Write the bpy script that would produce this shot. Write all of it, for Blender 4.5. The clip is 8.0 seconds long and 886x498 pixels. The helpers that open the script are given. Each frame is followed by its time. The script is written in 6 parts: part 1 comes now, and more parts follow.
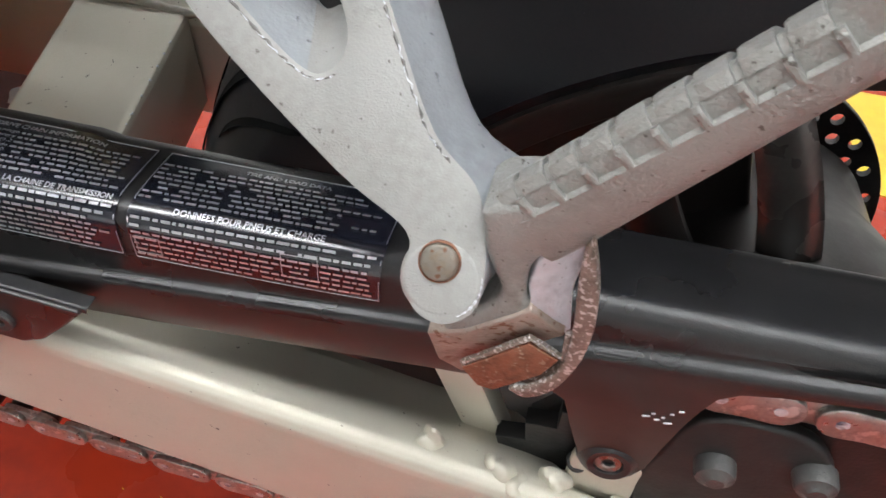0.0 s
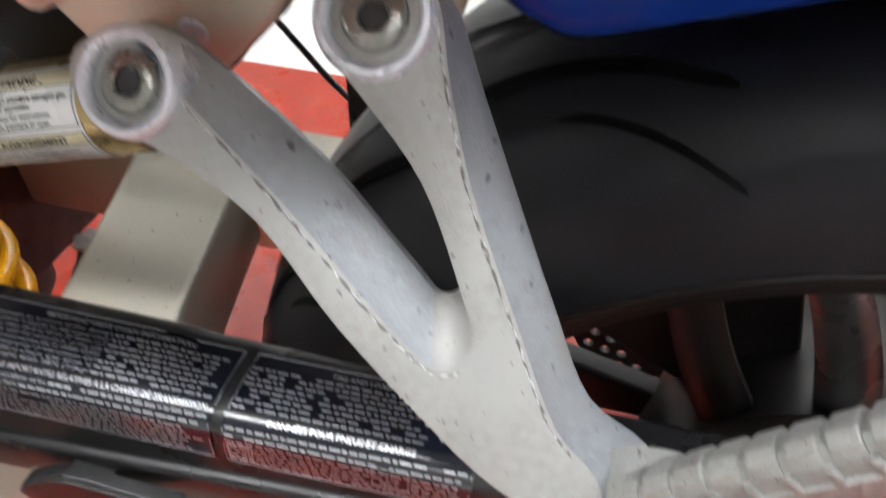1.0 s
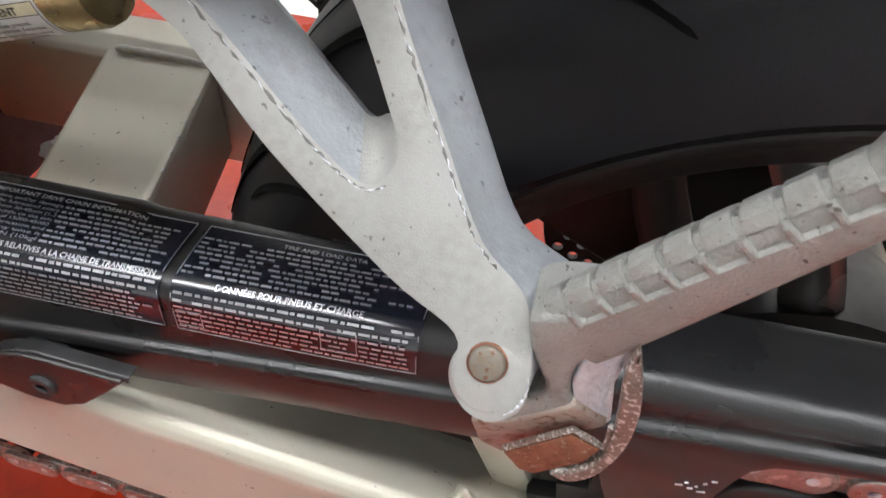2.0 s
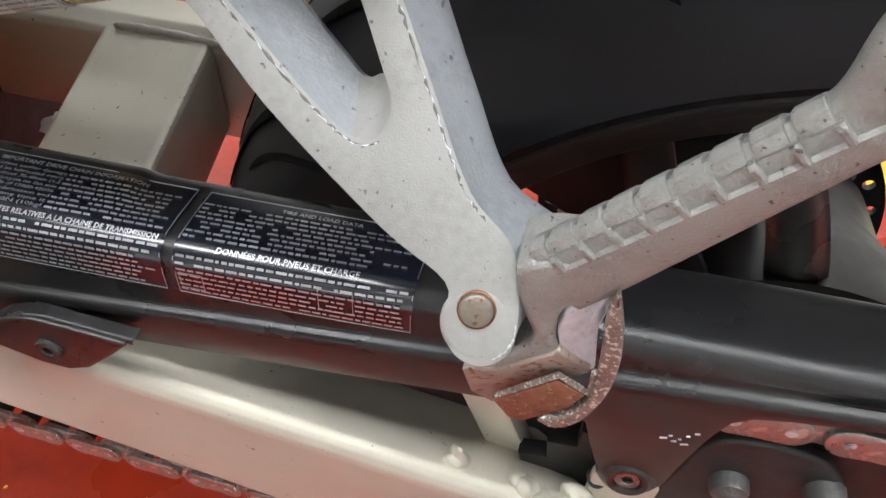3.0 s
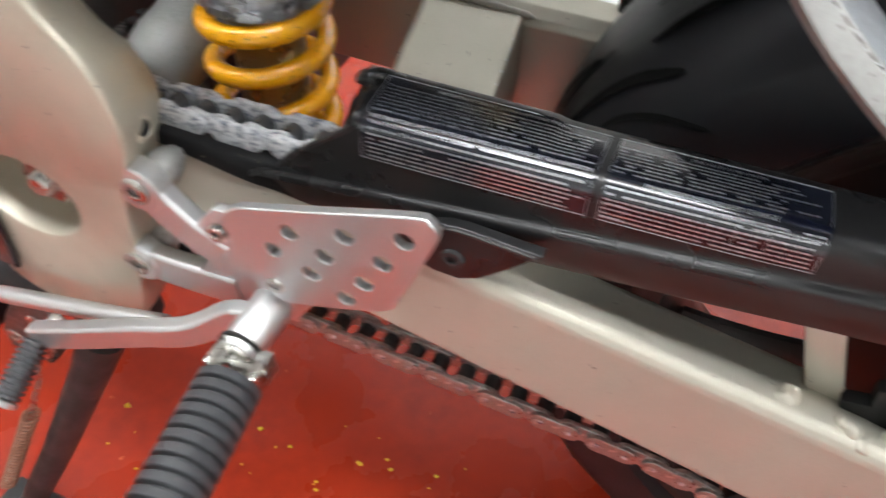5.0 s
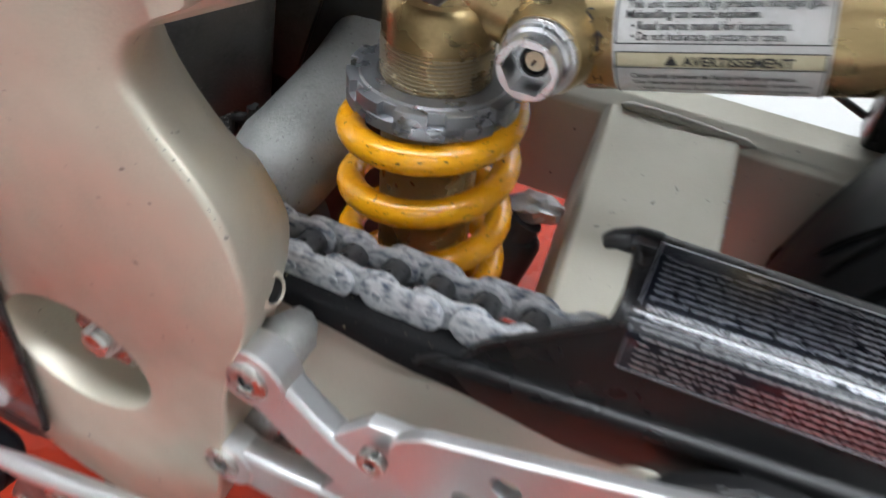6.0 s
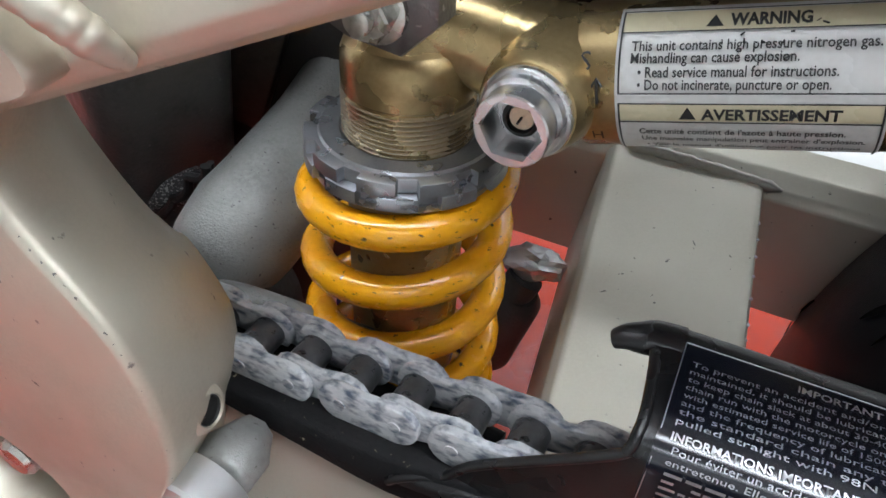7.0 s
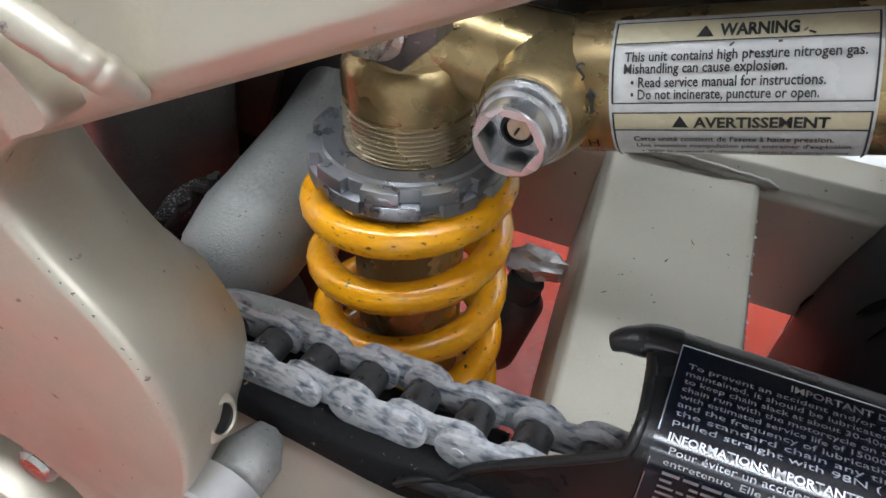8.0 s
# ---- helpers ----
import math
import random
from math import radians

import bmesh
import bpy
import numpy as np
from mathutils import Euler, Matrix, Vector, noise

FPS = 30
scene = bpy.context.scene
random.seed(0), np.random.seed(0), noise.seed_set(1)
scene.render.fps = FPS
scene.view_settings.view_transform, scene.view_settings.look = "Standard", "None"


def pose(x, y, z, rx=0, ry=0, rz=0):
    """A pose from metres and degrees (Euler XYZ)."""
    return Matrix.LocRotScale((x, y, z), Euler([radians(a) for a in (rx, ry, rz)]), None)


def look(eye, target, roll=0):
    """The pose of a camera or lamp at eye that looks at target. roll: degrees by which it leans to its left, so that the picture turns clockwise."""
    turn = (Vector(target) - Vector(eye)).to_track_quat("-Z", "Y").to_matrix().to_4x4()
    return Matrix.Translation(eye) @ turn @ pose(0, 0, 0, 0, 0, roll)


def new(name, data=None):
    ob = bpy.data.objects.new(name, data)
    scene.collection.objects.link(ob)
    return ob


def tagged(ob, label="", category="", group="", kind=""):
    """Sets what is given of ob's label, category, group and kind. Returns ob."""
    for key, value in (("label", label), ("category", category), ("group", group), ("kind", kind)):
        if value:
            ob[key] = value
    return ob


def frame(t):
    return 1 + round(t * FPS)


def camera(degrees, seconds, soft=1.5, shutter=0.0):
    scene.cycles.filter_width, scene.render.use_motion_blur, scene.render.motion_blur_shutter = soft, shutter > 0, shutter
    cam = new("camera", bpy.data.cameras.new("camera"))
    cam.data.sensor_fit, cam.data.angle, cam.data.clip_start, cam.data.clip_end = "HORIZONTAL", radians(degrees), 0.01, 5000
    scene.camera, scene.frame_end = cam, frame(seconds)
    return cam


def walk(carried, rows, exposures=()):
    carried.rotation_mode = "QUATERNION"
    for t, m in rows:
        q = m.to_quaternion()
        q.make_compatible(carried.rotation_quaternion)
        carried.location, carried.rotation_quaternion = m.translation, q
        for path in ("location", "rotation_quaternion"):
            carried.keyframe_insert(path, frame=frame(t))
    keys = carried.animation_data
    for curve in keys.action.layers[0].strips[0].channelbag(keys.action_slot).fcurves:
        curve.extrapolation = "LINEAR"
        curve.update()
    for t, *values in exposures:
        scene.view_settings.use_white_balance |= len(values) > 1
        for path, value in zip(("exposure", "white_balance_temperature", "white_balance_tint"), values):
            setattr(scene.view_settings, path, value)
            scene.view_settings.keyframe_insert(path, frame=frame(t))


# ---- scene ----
cam = camera(63.0, 8.0, shutter=0.5)
PATH = [
    (0, (0.0957, 0.0734, 0.6419), (-0.1776, 1.4195, -0.8118), 4.06),
    (0.5, (0.0835, 0.0781, 0.6515), (-0.2, 1.4308, -0.7941), 3.52),
    (1, (0.0644, 0.0964, 0.6842), (-0.2655, 1.5237, -0.6774), 1.94),
    (1.2, (0.0609, 0.0967, 0.6901), (-0.2931, 1.5539, -0.6332), 1.21),
    (1.5, (0.0682, 0.089, 0.6727), (-0.2571, 1.5216, -0.6844), 2.55),
    (2, (0.0846, 0.0804, 0.6589), (-0.2187, 1.4474, -0.7692), 2.75),
    (3.5, (0.0889, 0.0677, 0.661), (-0.1974, 1.4077, -0.7957), 2.87),
    (4, (0.085, 0.0618, 0.6638), (-0.2085, 1.3998, -0.7934), 2.74),
    (4.5, (0.047, 0.0242, 0.6658), (-0.3151, 1.3364, -0.7995), 2.82),
    (4.8, (0.0158, 0.0022, 0.6675), (-0.4456, 1.2749, -0.8047), 1.87),
    (5, (-0.0171, -0.0142, 0.6721), (-0.4936, 1.2475, -0.8047), 2.93),
    (5.2, (-0.04, -0.024, 0.6836), (-0.5307, 1.2445, -0.7827), 3.67),
    (6.3, (-0.1558, 0.0903, 0.6017), (-0.7426, 1.4976, -0.6926), 5.89),
    (6.5, (-0.1564, 0.0993, 0.6024), (-0.745, 1.5054, -0.6924), 5.14),
    (7, (-0.1501, 0.1044, 0.6064), (-0.7519, 1.51, -0.6828), 3.64),
    (7.5, (-0.1514, 0.1053, 0.6113), (-0.7604, 1.506, -0.6798), 2.66),
    (8, (-0.1489, 0.1026, 0.6129), (-0.7577, 1.4963, -0.6859), 2.21),
]
walk(cam, [(t, look(eye, target, roll)) for t, eye, target, roll in PATH], [(0.0, 0.10, 6500, 10), (0.5, 0.14, 6500, 10), (1.0, 0.20, 6500, 10), (1.3, 0.20, 6500, 10), (2.0, 0.14, 6500, 10), (4.5, 0.12, 6500, 10), (5.2, 0.10, 6500, 9), (6.3, -0.08, 6050, 9), (8.0, -0.10, 6050, 9)])

# light and arrangement
LIGHT = 24.0
# Half-strength lamps to south and north are unseen fill, added for brightness.
LAMPS = [(-1.75, -0.20, 1.0), (0.2, -0.20, 1.0), (2.15, -0.20, 1.0), (0.2, -2.3, 0.5), (-1.75, 2.75, 0.5), (0.2, 2.75, 0.5), (2.15, 2.75, 0.5)]
SPRING_TURN = 0.6

import functools

# ---------------------------------------------------------------- world and room light
world = bpy.data.worlds.new("room_air")
scene.world = world
world.use_nodes = True
world.node_tree.nodes["Background"].inputs[0].default_value = (0.85, 0.92, 1.0, 1)
world.node_tree.nodes["Background"].inputs[1].default_value = 0.25


# ---------------------------------------------------------------- materials
def material(name, colour, rough=0.5, metal=0.0, second=None, grain=300.0, stain=25.0, amount=0.35, spots=None,
             spot_scale=120.0, spot_level=0.66, bump=0.15, bump_scale=600.0, coat=0.0, rough_vary=0.12, stretch=None, vary=False, spot_soft=0.05):
    m = bpy.data.materials.new(name)
    m.use_nodes = True
    nt = m.node_tree
    bsdf = nt.nodes["Principled BSDF"]
    bsdf.inputs["Metallic"].default_value = metal
    bsdf.inputs["Coat Weight"].default_value = coat
    bsdf.inputs["Coat Roughness"].default_value = 0.08
    coord = nt.nodes.new("ShaderNodeTexCoord")
    vec = coord.outputs["Object"]
    if stretch:
        mp = nt.nodes.new("ShaderNodeMapping")
        mp.inputs["Scale"].default_value = stretch
        nt.links.new(vec, mp.inputs["Vector"])
        vec = mp.outputs["Vector"]

    if vary:
        info, add = nt.nodes.new("ShaderNodeObjectInfo"), nt.nodes.new("ShaderNodeVectorMath")
        add.operation = "ADD"
        nt.links.new(vec, add.inputs[0])
        nt.links.new(info.outputs["Random"], add.inputs[1])
        vec = add.outputs[0]

    def noise_node(scale, detail=4.0):
        n = nt.nodes.new("ShaderNodeTexNoise")
        n.inputs["Scale"].default_value, n.inputs["Detail"].default_value = scale, detail
        nt.links.new(vec, n.inputs["Vector"])
        return n.outputs["Fac"]

    def ramp(fac, lo, hi):
        r = nt.nodes.new("ShaderNodeMapRange")
        r.inputs["From Min"].default_value, r.inputs["From Max"].default_value = lo, hi
        nt.links.new(fac, r.inputs["Value"])
        return r.outputs["Result"]

    def mix(fac, a, b):
        x = nt.nodes.new("ShaderNodeMix")
        x.data_type = "RGBA"
        for socket, v in ((x.inputs[0], fac), (x.inputs[6], a), (x.inputs[7], b)):
            if hasattr(v, "links"):
                nt.links.new(v, socket)
            else:
                socket.default_value = v if isinstance(v, float) else (*v, 1)
        return x.outputs[2]

    second = second or tuple(c * (1 - amount) for c in colour)
    fine = ramp(noise_node(grain, 6.0), 0.35, 0.7)
    big = ramp(noise_node(stain, 5.0), 0.35, 0.75)
    both = nt.nodes.new("ShaderNodeMath")
    both.operation = "MULTIPLY"
    nt.links.new(fine, both.inputs[0])
    nt.links.new(big, both.inputs[1])
    col = mix(both.outputs[0], colour, second)
    if spots:
        col = mix(ramp(noise_node(spot_scale, 8.0), spot_level, spot_level + spot_soft), col, spots)
    nt.links.new(col, bsdf.inputs["Base Color"])
    r = nt.nodes.new("ShaderNodeMapRange")
    r.inputs["To Min"].default_value, r.inputs["To Max"].default_value = max(rough - rough_vary, 0.03), min(rough + rough_vary, 1)
    nt.links.new(big, r.inputs["Value"])
    nt.links.new(r.outputs["Result"], bsdf.inputs["Roughness"])
    if bump:
        b = nt.nodes.new("ShaderNodeBump")
        b.inputs["Strength"].default_value, b.inputs["Distance"].default_value = bump, 0.0006
        nt.links.new(noise_node(bump_scale, 3.0), b.inputs["Height"])
        nt.links.new(b.outputs["Normal"], bsdf.inputs["Normal"])
    return m


CAST = material("cast_silver", (0.36, 0.36, 0.345), 0.42, 0.30, (0.25, 0.245, 0.225), 420, 55, spots=(0.14, 0.13, 0.115), spot_scale=560, spot_level=0.665, bump=0.26, bump_scale=1900)
PEGCAST = material("weathered_cast", (0.285, 0.285, 0.27), 0.45, 0.25, (0.19, 0.185, 0.17), 500, 60, spots=(0.09, 0.08, 0.07), spot_scale=640, spot_level=0.65, bump=0.55, bump_scale=1300)
SCUFFED = material("scuffed_rusty_cast", (0.34, 0.285, 0.245), 0.5, 0.3, (0.20, 0.14, 0.11), 400, 120, spots=(0.17, 0.085, 0.05), spot_scale=420, spot_level=0.58, bump=0.7, bump_scale=900)
# Pitted casting, with the cool light on its right-facing sides put into the colour.
CAST_SIDELIT = material("sidelit_pitted_casting", (0.37, 0.395, 0.415), 0.40, 0.36, (0.28, 0.285, 0.30), 300, 70, spots=(0.13, 0.135, 0.145), spot_scale=260, spot_level=0.655, bump=0.35, bump_scale=900)
# Worn metal, raised in colour to carry the sidelight on the peg's hammered face.
CAST_WORN = material("worn_cast", (0.66, 0.69, 0.745), 0.36, 0.35, (0.42, 0.44, 0.48), 350, 60, spots=(0.20, 0.20, 0.21), spot_scale=620, spot_level=0.66, bump=0.8, bump_scale=700)
PAINT = material("champagne_paint", (0.555, 0.515, 0.42), 0.50, 0.55, (0.49, 0.455, 0.37), 900, 40, spots=(0.22, 0.20, 0.18), spot_scale=240, spot_level=0.70, bump=0.05, bump_scale=2500)
ARM = material("arm_silver", (0.55, 0.525, 0.445), 0.60, 0.56, (0.51, 0.485, 0.405), 900, 18, spots=(0.16, 0.145, 0.13), spot_scale=260, spot_level=0.70, bump=0.05, bump_scale=2500)
ALLOY = material("machined_alloy", (0.66, 0.66, 0.66), 0.38, 0.88, (0.60, 0.60, 0.60), 500, 60, bump=0.03, bump_scale=1200, rough_vary=0.015)
CAPALLOY = material("turned_alloy", (0.70, 0.70, 0.71), 0.28, 0.92, (0.62, 0.62, 0.63), 500, 60, bump=0.02, bump_scale=1200, rough_vary=0.03)
STEEL = material("zinc_steel", (0.55, 0.54, 0.5), 0.3, 0.95, (0.3, 0.29, 0.27), 500, 120, bump=0.1)
PINHEAD = material("dull_pin", (0.21, 0.19, 0.16), 0.45, 0.5, (0.22, 0.16, 0.11), 500, 300, spots=(0.16, 0.08, 0.045), spot_scale=420, spot_level=0.60, bump=0.5, bump_scale=900)
RUST = material("rusted_steel", (0.27, 0.12, 0.072), 0.55, 0.4, (0.10, 0.05, 0.03), 500, 200, spots=(0.34, 0.25, 0.19), spot_scale=520, spot_level=0.60, bump=0.6, bump_scale=900)
FLAKY = material("flaking_washer", (0.24, 0.20, 0.17), 0.42, 0.5, (0.10, 0.075, 0.06), 700, 200, spots=(0.60, 0.58, 0.56), spot_scale=900, spot_level=0.555, bump=0.8, bump_scale=1100)
SKIRT = material("dusty_black_plastic", (0.024, 0.020, 0.019), 0.40, 0.0, (0.03, 0.025, 0.023), 900, 30, spots=(0.08, 0.07, 0.065), spot_scale=420, spot_level=0.75, bump=0.1, bump_scale=2200)
BLACK = material("black_plastic", (0.011, 0.011, 0.012), 0.33, 0.0, (0.02, 0.0195, 0.019), 900, 30, spots=(0.07, 0.068, 0.065), spot_scale=420, spot_level=0.74, bump=0.18, bump_scale=2200)
GLOSSBLACK = material("label_black", (0.008, 0.010, 0.018), 0.19, 0.0, (0.012, 0.014, 0.022), 500, 40, spots=(0.04, 0.04, 0.045), spot_scale=300, spot_level=0.78, bump=0.0, rough_vary=0.012)
INK = material("label_ink", (0.52, 0.53, 0.55), 0.40, 0.80, (0.40, 0.41, 0.43), 900, 60, bump=0.0)
RUBBER = material("tyre_rubber", (0.0065, 0.007, 0.010), 0.45, 0.0, (0.012, 0.012, 0.012), 700, 14, spots=(0.09, 0.085, 0.08), spot_scale=260, spot_level=0.765, bump=0.25, bump_scale=1600)
GROOVE = material("tyre_groove", (0.005, 0.005, 0.005), 0.95, 0.0, (0.004, 0.004, 0.004), 700, 40, bump=0.2)
PEGRUBBER = material("peg_rubber", (0.050, 0.051, 0.056), 0.5, 0.0, (0.085, 0.085, 0.09), 700, 60, bump=0.3, bump_scale=900)
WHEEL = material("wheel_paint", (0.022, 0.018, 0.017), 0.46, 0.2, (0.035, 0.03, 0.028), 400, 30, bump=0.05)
WHEELGREY = material("spoke_grey", (0.14, 0.137, 0.133), 0.32, 0.6, (0.10, 0.097, 0.095), 400, 30, bump=0.05)
DARK = material("dark_casting", (0.035, 0.035, 0.036), 0.55, 0.2, (0.02, 0.02, 0.02), 400, 60, spots=(0.2, 0.19, 0.18), spot_scale=200, spot_level=0.74, bump=0.5, bump_scale=700)
GOLD = material("gold_anodised", (0.42, 0.315, 0.155), 0.33, 0.8, (0.33, 0.245, 0.115), 600, 60, spots=(0.06, 0.045, 0.03), spot_scale=620, spot_level=0.70, bump=0.12, bump_scale=1500)
THREAD = material("thread_brass", (0.55, 0.47, 0.33), 0.32, 0.9, (0.4, 0.36, 0.28), 600, 60, bump=0.1)
RINGMETAL = material("collar_steel", (0.40, 0.41, 0.43), 0.36, 0.9, (0.34, 0.35, 0.36), 900, 120, spots=(0.10, 0.10, 0.10), spot_scale=900, spot_level=0.74, bump=0.06)
YELLOW = material("spring_yellow", (0.88, 0.40, 0.006), 0.27, 0.0, (0.74, 0.30, 0.006), 400, 60, spots=(0.10, 0.055, 0.015), spot_scale=300, spot_level=0.645, bump=0.12, bump_scale=700, coat=0.25, stretch=(1, 1, 2.6))
LUBE = material("greased_chain", (0.70, 0.71, 0.72), 0.42, 0.12, (0.42, 0.45, 0.50), 900, 330, spots=(0.10, 0.125, 0.18), spot_scale=310, spot_level=0.47, spot_soft=0.20, bump=0.9, bump_scale=380, stretch=(0.6, 1, 1.2), vary=True)
ROLLER = material("chain_roller", (0.13, 0.13, 0.135), 0.36, 0.75, (0.2, 0.2, 0.2), 400, 200, bump=0.1)
CHAINSTEEL = material("chain_steel", (0.42, 0.41, 0.39), 0.38, 0.85, (0.2, 0.19, 0.18), 500, 120, spots=(0.62, 0.6, 0.57), spot_scale=140, spot_level=0.56, bump=0.3)
SLIDER = material("slider_rubber", (0.008, 0.008, 0.009), 0.70, 0.0, (0.014, 0.014, 0.014), 500, 60, spots=(0.36, 0.33, 0.22), spot_scale=420, spot_level=0.69, bump=0.4, bump_scale=700)
REDFLOOR = material("red_floor_paint", (0.38, 0.030, 0.009), 0.32, 0.0, (0.23, 0.018, 0.008), 60, 7, spots=(0.66, 0.20, 0.10), spot_scale=42, spot_level=0.71, bump=0.25, bump_scale=90)
CONCRETE = material("grey_floor", (0.68, 0.68, 0.66), 0.5, 0.0, (0.58, 0.58, 0.56), 60, 4, bump=0.2, bump_scale=90)
YELLOWPAINT = material("yellow_floor_paint", (0.75, 0.48, 0.03), 0.4, 0.0, (0.6, 0.38, 0.03), 60, 12, bump=0.2, bump_scale=90)
WALLWHITE = material("white_wall_paint", (0.78, 0.78, 0.76), 0.5, 0.0, (0.7, 0.7, 0.68), 40, 3, bump=0.1, bump_scale=60)
CEILING = material("grey_ceiling_paint", (0.28, 0.28, 0.28), 0.7, 0.0, (0.24, 0.24, 0.24), 40, 3, bump=0.1, bump_scale=60)
BLUE = material("blue_fairing_paint", (0.006, 0.034, 0.24), 0.15, 0.0, (0.006, 0.03, 0.21), 400, 10, bump=0.0, coat=0.3)
MAROON = material("dark_red_fairing", (0.11, 0.022, 0.016), 0.3, 0.0, (0.08, 0.016, 0.012), 200, 20, bump=0.05, coat=0.3)
LABELWHITE = material("white_label", (0.60, 0.595, 0.58), 0.32, 0.0, (0.50, 0.49, 0.47), 500, 40, spots=(0.34, 0.33, 0.31), spot_scale=160, spot_level=0.75, bump=0.03)
LABELCREAM = material("cream_label", (0.62, 0.56, 0.38), 0.30, 0.0, (0.55, 0.49, 0.33), 500, 40, bump=0.03)
LABELINK = material("label_print", (0.025, 0.024, 0.024), 0.4, 0.0, bump=0.0)
GREYTUBE = material("grey_cast_tube", (0.21, 0.21, 0.20), 0.5, 0.3, (0.14, 0.14, 0.132), 500, 40, spots=(0.02, 0.019, 0.018), spot_scale=620, spot_level=0.66, bump=0.45, bump_scale=900, stretch=(1, 1, 1.8))
ENGINE = material("engine_casting", (0.085, 0.083, 0.08), 0.5, 0.3, (0.05, 0.05, 0.05), 400, 60, spots=(0.20, 0.19, 0.18), spot_scale=420, spot_level=0.70, bump=0.5, bump_scale=700)
DUSTY = material("dusty_casting", (0.07, 0.07, 0.07), 0.7, 0.1, (0.04, 0.04, 0.04), 400, 90, spots=(0.42, 0.41, 0.39), spot_scale=900, spot_level=0.54, bump=0.6, bump_scale=700)
NUT = material("oily_nut", (0.30, 0.29, 0.265), 0.33, 0.85, (0.10, 0.10, 0.095), 400, 120, bump=0.2)
OILY = material("oily_black_steel", (0.008, 0.008, 0.008), 0.55, 0.0, (0.014, 0.014, 0.014), 300, 60, bump=0.3)
LUGSTEEL = material("scuffed_steel", (0.17, 0.165, 0.16), 0.40, 0.7, (0.08, 0.078, 0.075), 300, 120, spots=(0.35, 0.34, 0.33), spot_scale=300, spot_level=0.64, bump=0.5, bump_scale=700)
CHIP = material("chipped_edge", (0.17, 0.165, 0.155), 0.5, 0.4, (0.10, 0.095, 0.09), 700, 200, bump=0.4)
WELD = material("weld_bead", (0.40, 0.385, 0.34), 0.45, 0.5, (0.26, 0.245, 0.21), 500, 120, bump=0.5, bump_scale=500)


for m, level in ((GLOSSBLACK, 1.0), (RUBBER, 0.26), (SLIDER, 0.2), (GROOVE, 0.05), (BLUE, 0.15), (REDFLOOR, 0.35)):
    m.node_tree.nodes["Principled BSDF"].inputs["Specular IOR Level"].default_value = level


# ---------------------------------------------------------------- building helpers
def thing(name, base, label, category, group="", kind=""):
    ob = new(name)
    ob.location = base
    ob.empty_display_size = 0.02
    return tagged(ob, label, category, group, kind)


def finish(bm, mat, name, sharp=38.0, smooth=True):
    me = bpy.data.meshes.new(name)
    bmesh.ops.recalc_face_normals(bm, faces=bm.faces)
    bm.to_mesh(me)
    bm.free()
    me.materials.append(mat)
    if smooth:
        me.polygons.foreach_set("use_smooth", [True] * len(me.polygons))
        me.set_sharp_from_angle(angle=radians(sharp))
    return me


def part(name, bm, mat, parent, label="", sharp=38.0, smooth=True):
    """One mesh under a thing or part; the bmesh is in world metres."""
    top = parent
    while top.parent:
        top = top.parent
    bmesh.ops.translate(bm, verts=bm.verts, vec=-top.location)
    ob = new(name, finish(bm, mat, name, sharp, smooth))
    ob.parent = parent
    return tagged(ob, label)


def solo(name, bm, mat, label, category, kind="", sharp=38.0, smooth=True):
    ob = new(name, finish(bm, mat, name, sharp, smooth))
    return tagged(ob, label, category, "", kind)


def box(c, s, bevel=0.0, turn=None, seg=2):
    bm = bmesh.new()
    bmesh.ops.create_cube(bm, size=1.0)
    bmesh.ops.scale(bm, vec=s, verts=bm.verts)
    if bevel:
        bmesh.ops.bevel(bm, geom=bm.edges[:], offset=bevel, segments=seg, affect="EDGES", profile=0.5)
    m = Matrix.Translation(c) @ (turn.to_4x4() if turn else Matrix())
    bmesh.ops.transform(bm, matrix=m, verts=bm.verts)
    return bm


def held(points, d=0.0015):
    """Adds points close to the corners, so that long sides shade flat."""
    out = []
    n = len(points)
    for i in range(n):
        a, b = np.array(points[i], float), np.array(points[(i + 1) % n], float)
        out.append(tuple(a))
        span = np.linalg.norm(b - a)
        f = min(d / (span + 1e-9), 0.3)
        out += [tuple(a + (b - a) * f), tuple(b - (b - a) * f)]
    return out


def axes(direction, hint=(0, 0, 1)):
    """A turn whose z runs along direction."""
    w = Vector(direction).normalized()
    u = Vector(hint).cross(w)
    if u.length < 1e-4:
        u = Vector((1, 0, 0)).cross(w)
    u.normalize()
    v = w.cross(u)
    return Matrix((u, v, w)).transposed()


def lathe(profile, centre, direction=(0, 0, 1), steps=48, start=0.0, sweep=2 * math.pi, hint=(0, 0, 1)):
    """Turns a list of (radius, height) round an axis."""
    bm = bmesh.new()
    turn, centre = axes(direction, hint), Vector(centre)
    full = abs(sweep - 2 * math.pi) < 1e-6
    rings = []
    for i in range(steps if full else steps + 1):
        a = start + sweep * i / steps
        rings.append([bm.verts.new(centre + turn @ Vector((r * math.cos(a), r * math.sin(a), h))) for r, h in profile])
    n = len(rings)
    for i in range(n if full else n - 1):
        p, q = rings[i], rings[(i + 1) % n]
        for k in range(len(profile) - 1):
            bm.faces.new((p[k], p[k + 1], q[k + 1], q[k]))
    bmesh.ops.remove_doubles(bm, verts=bm.verts, dist=1e-6)
    return bm


def disc_profile(r, h0, h1, b):
    return [(0, h0), (r - b, h0), (r, h0 + b), (r, h1 - b), (r - b * 0.3, h1 - b * 0.3), (r - b, h1), (0, h1)]


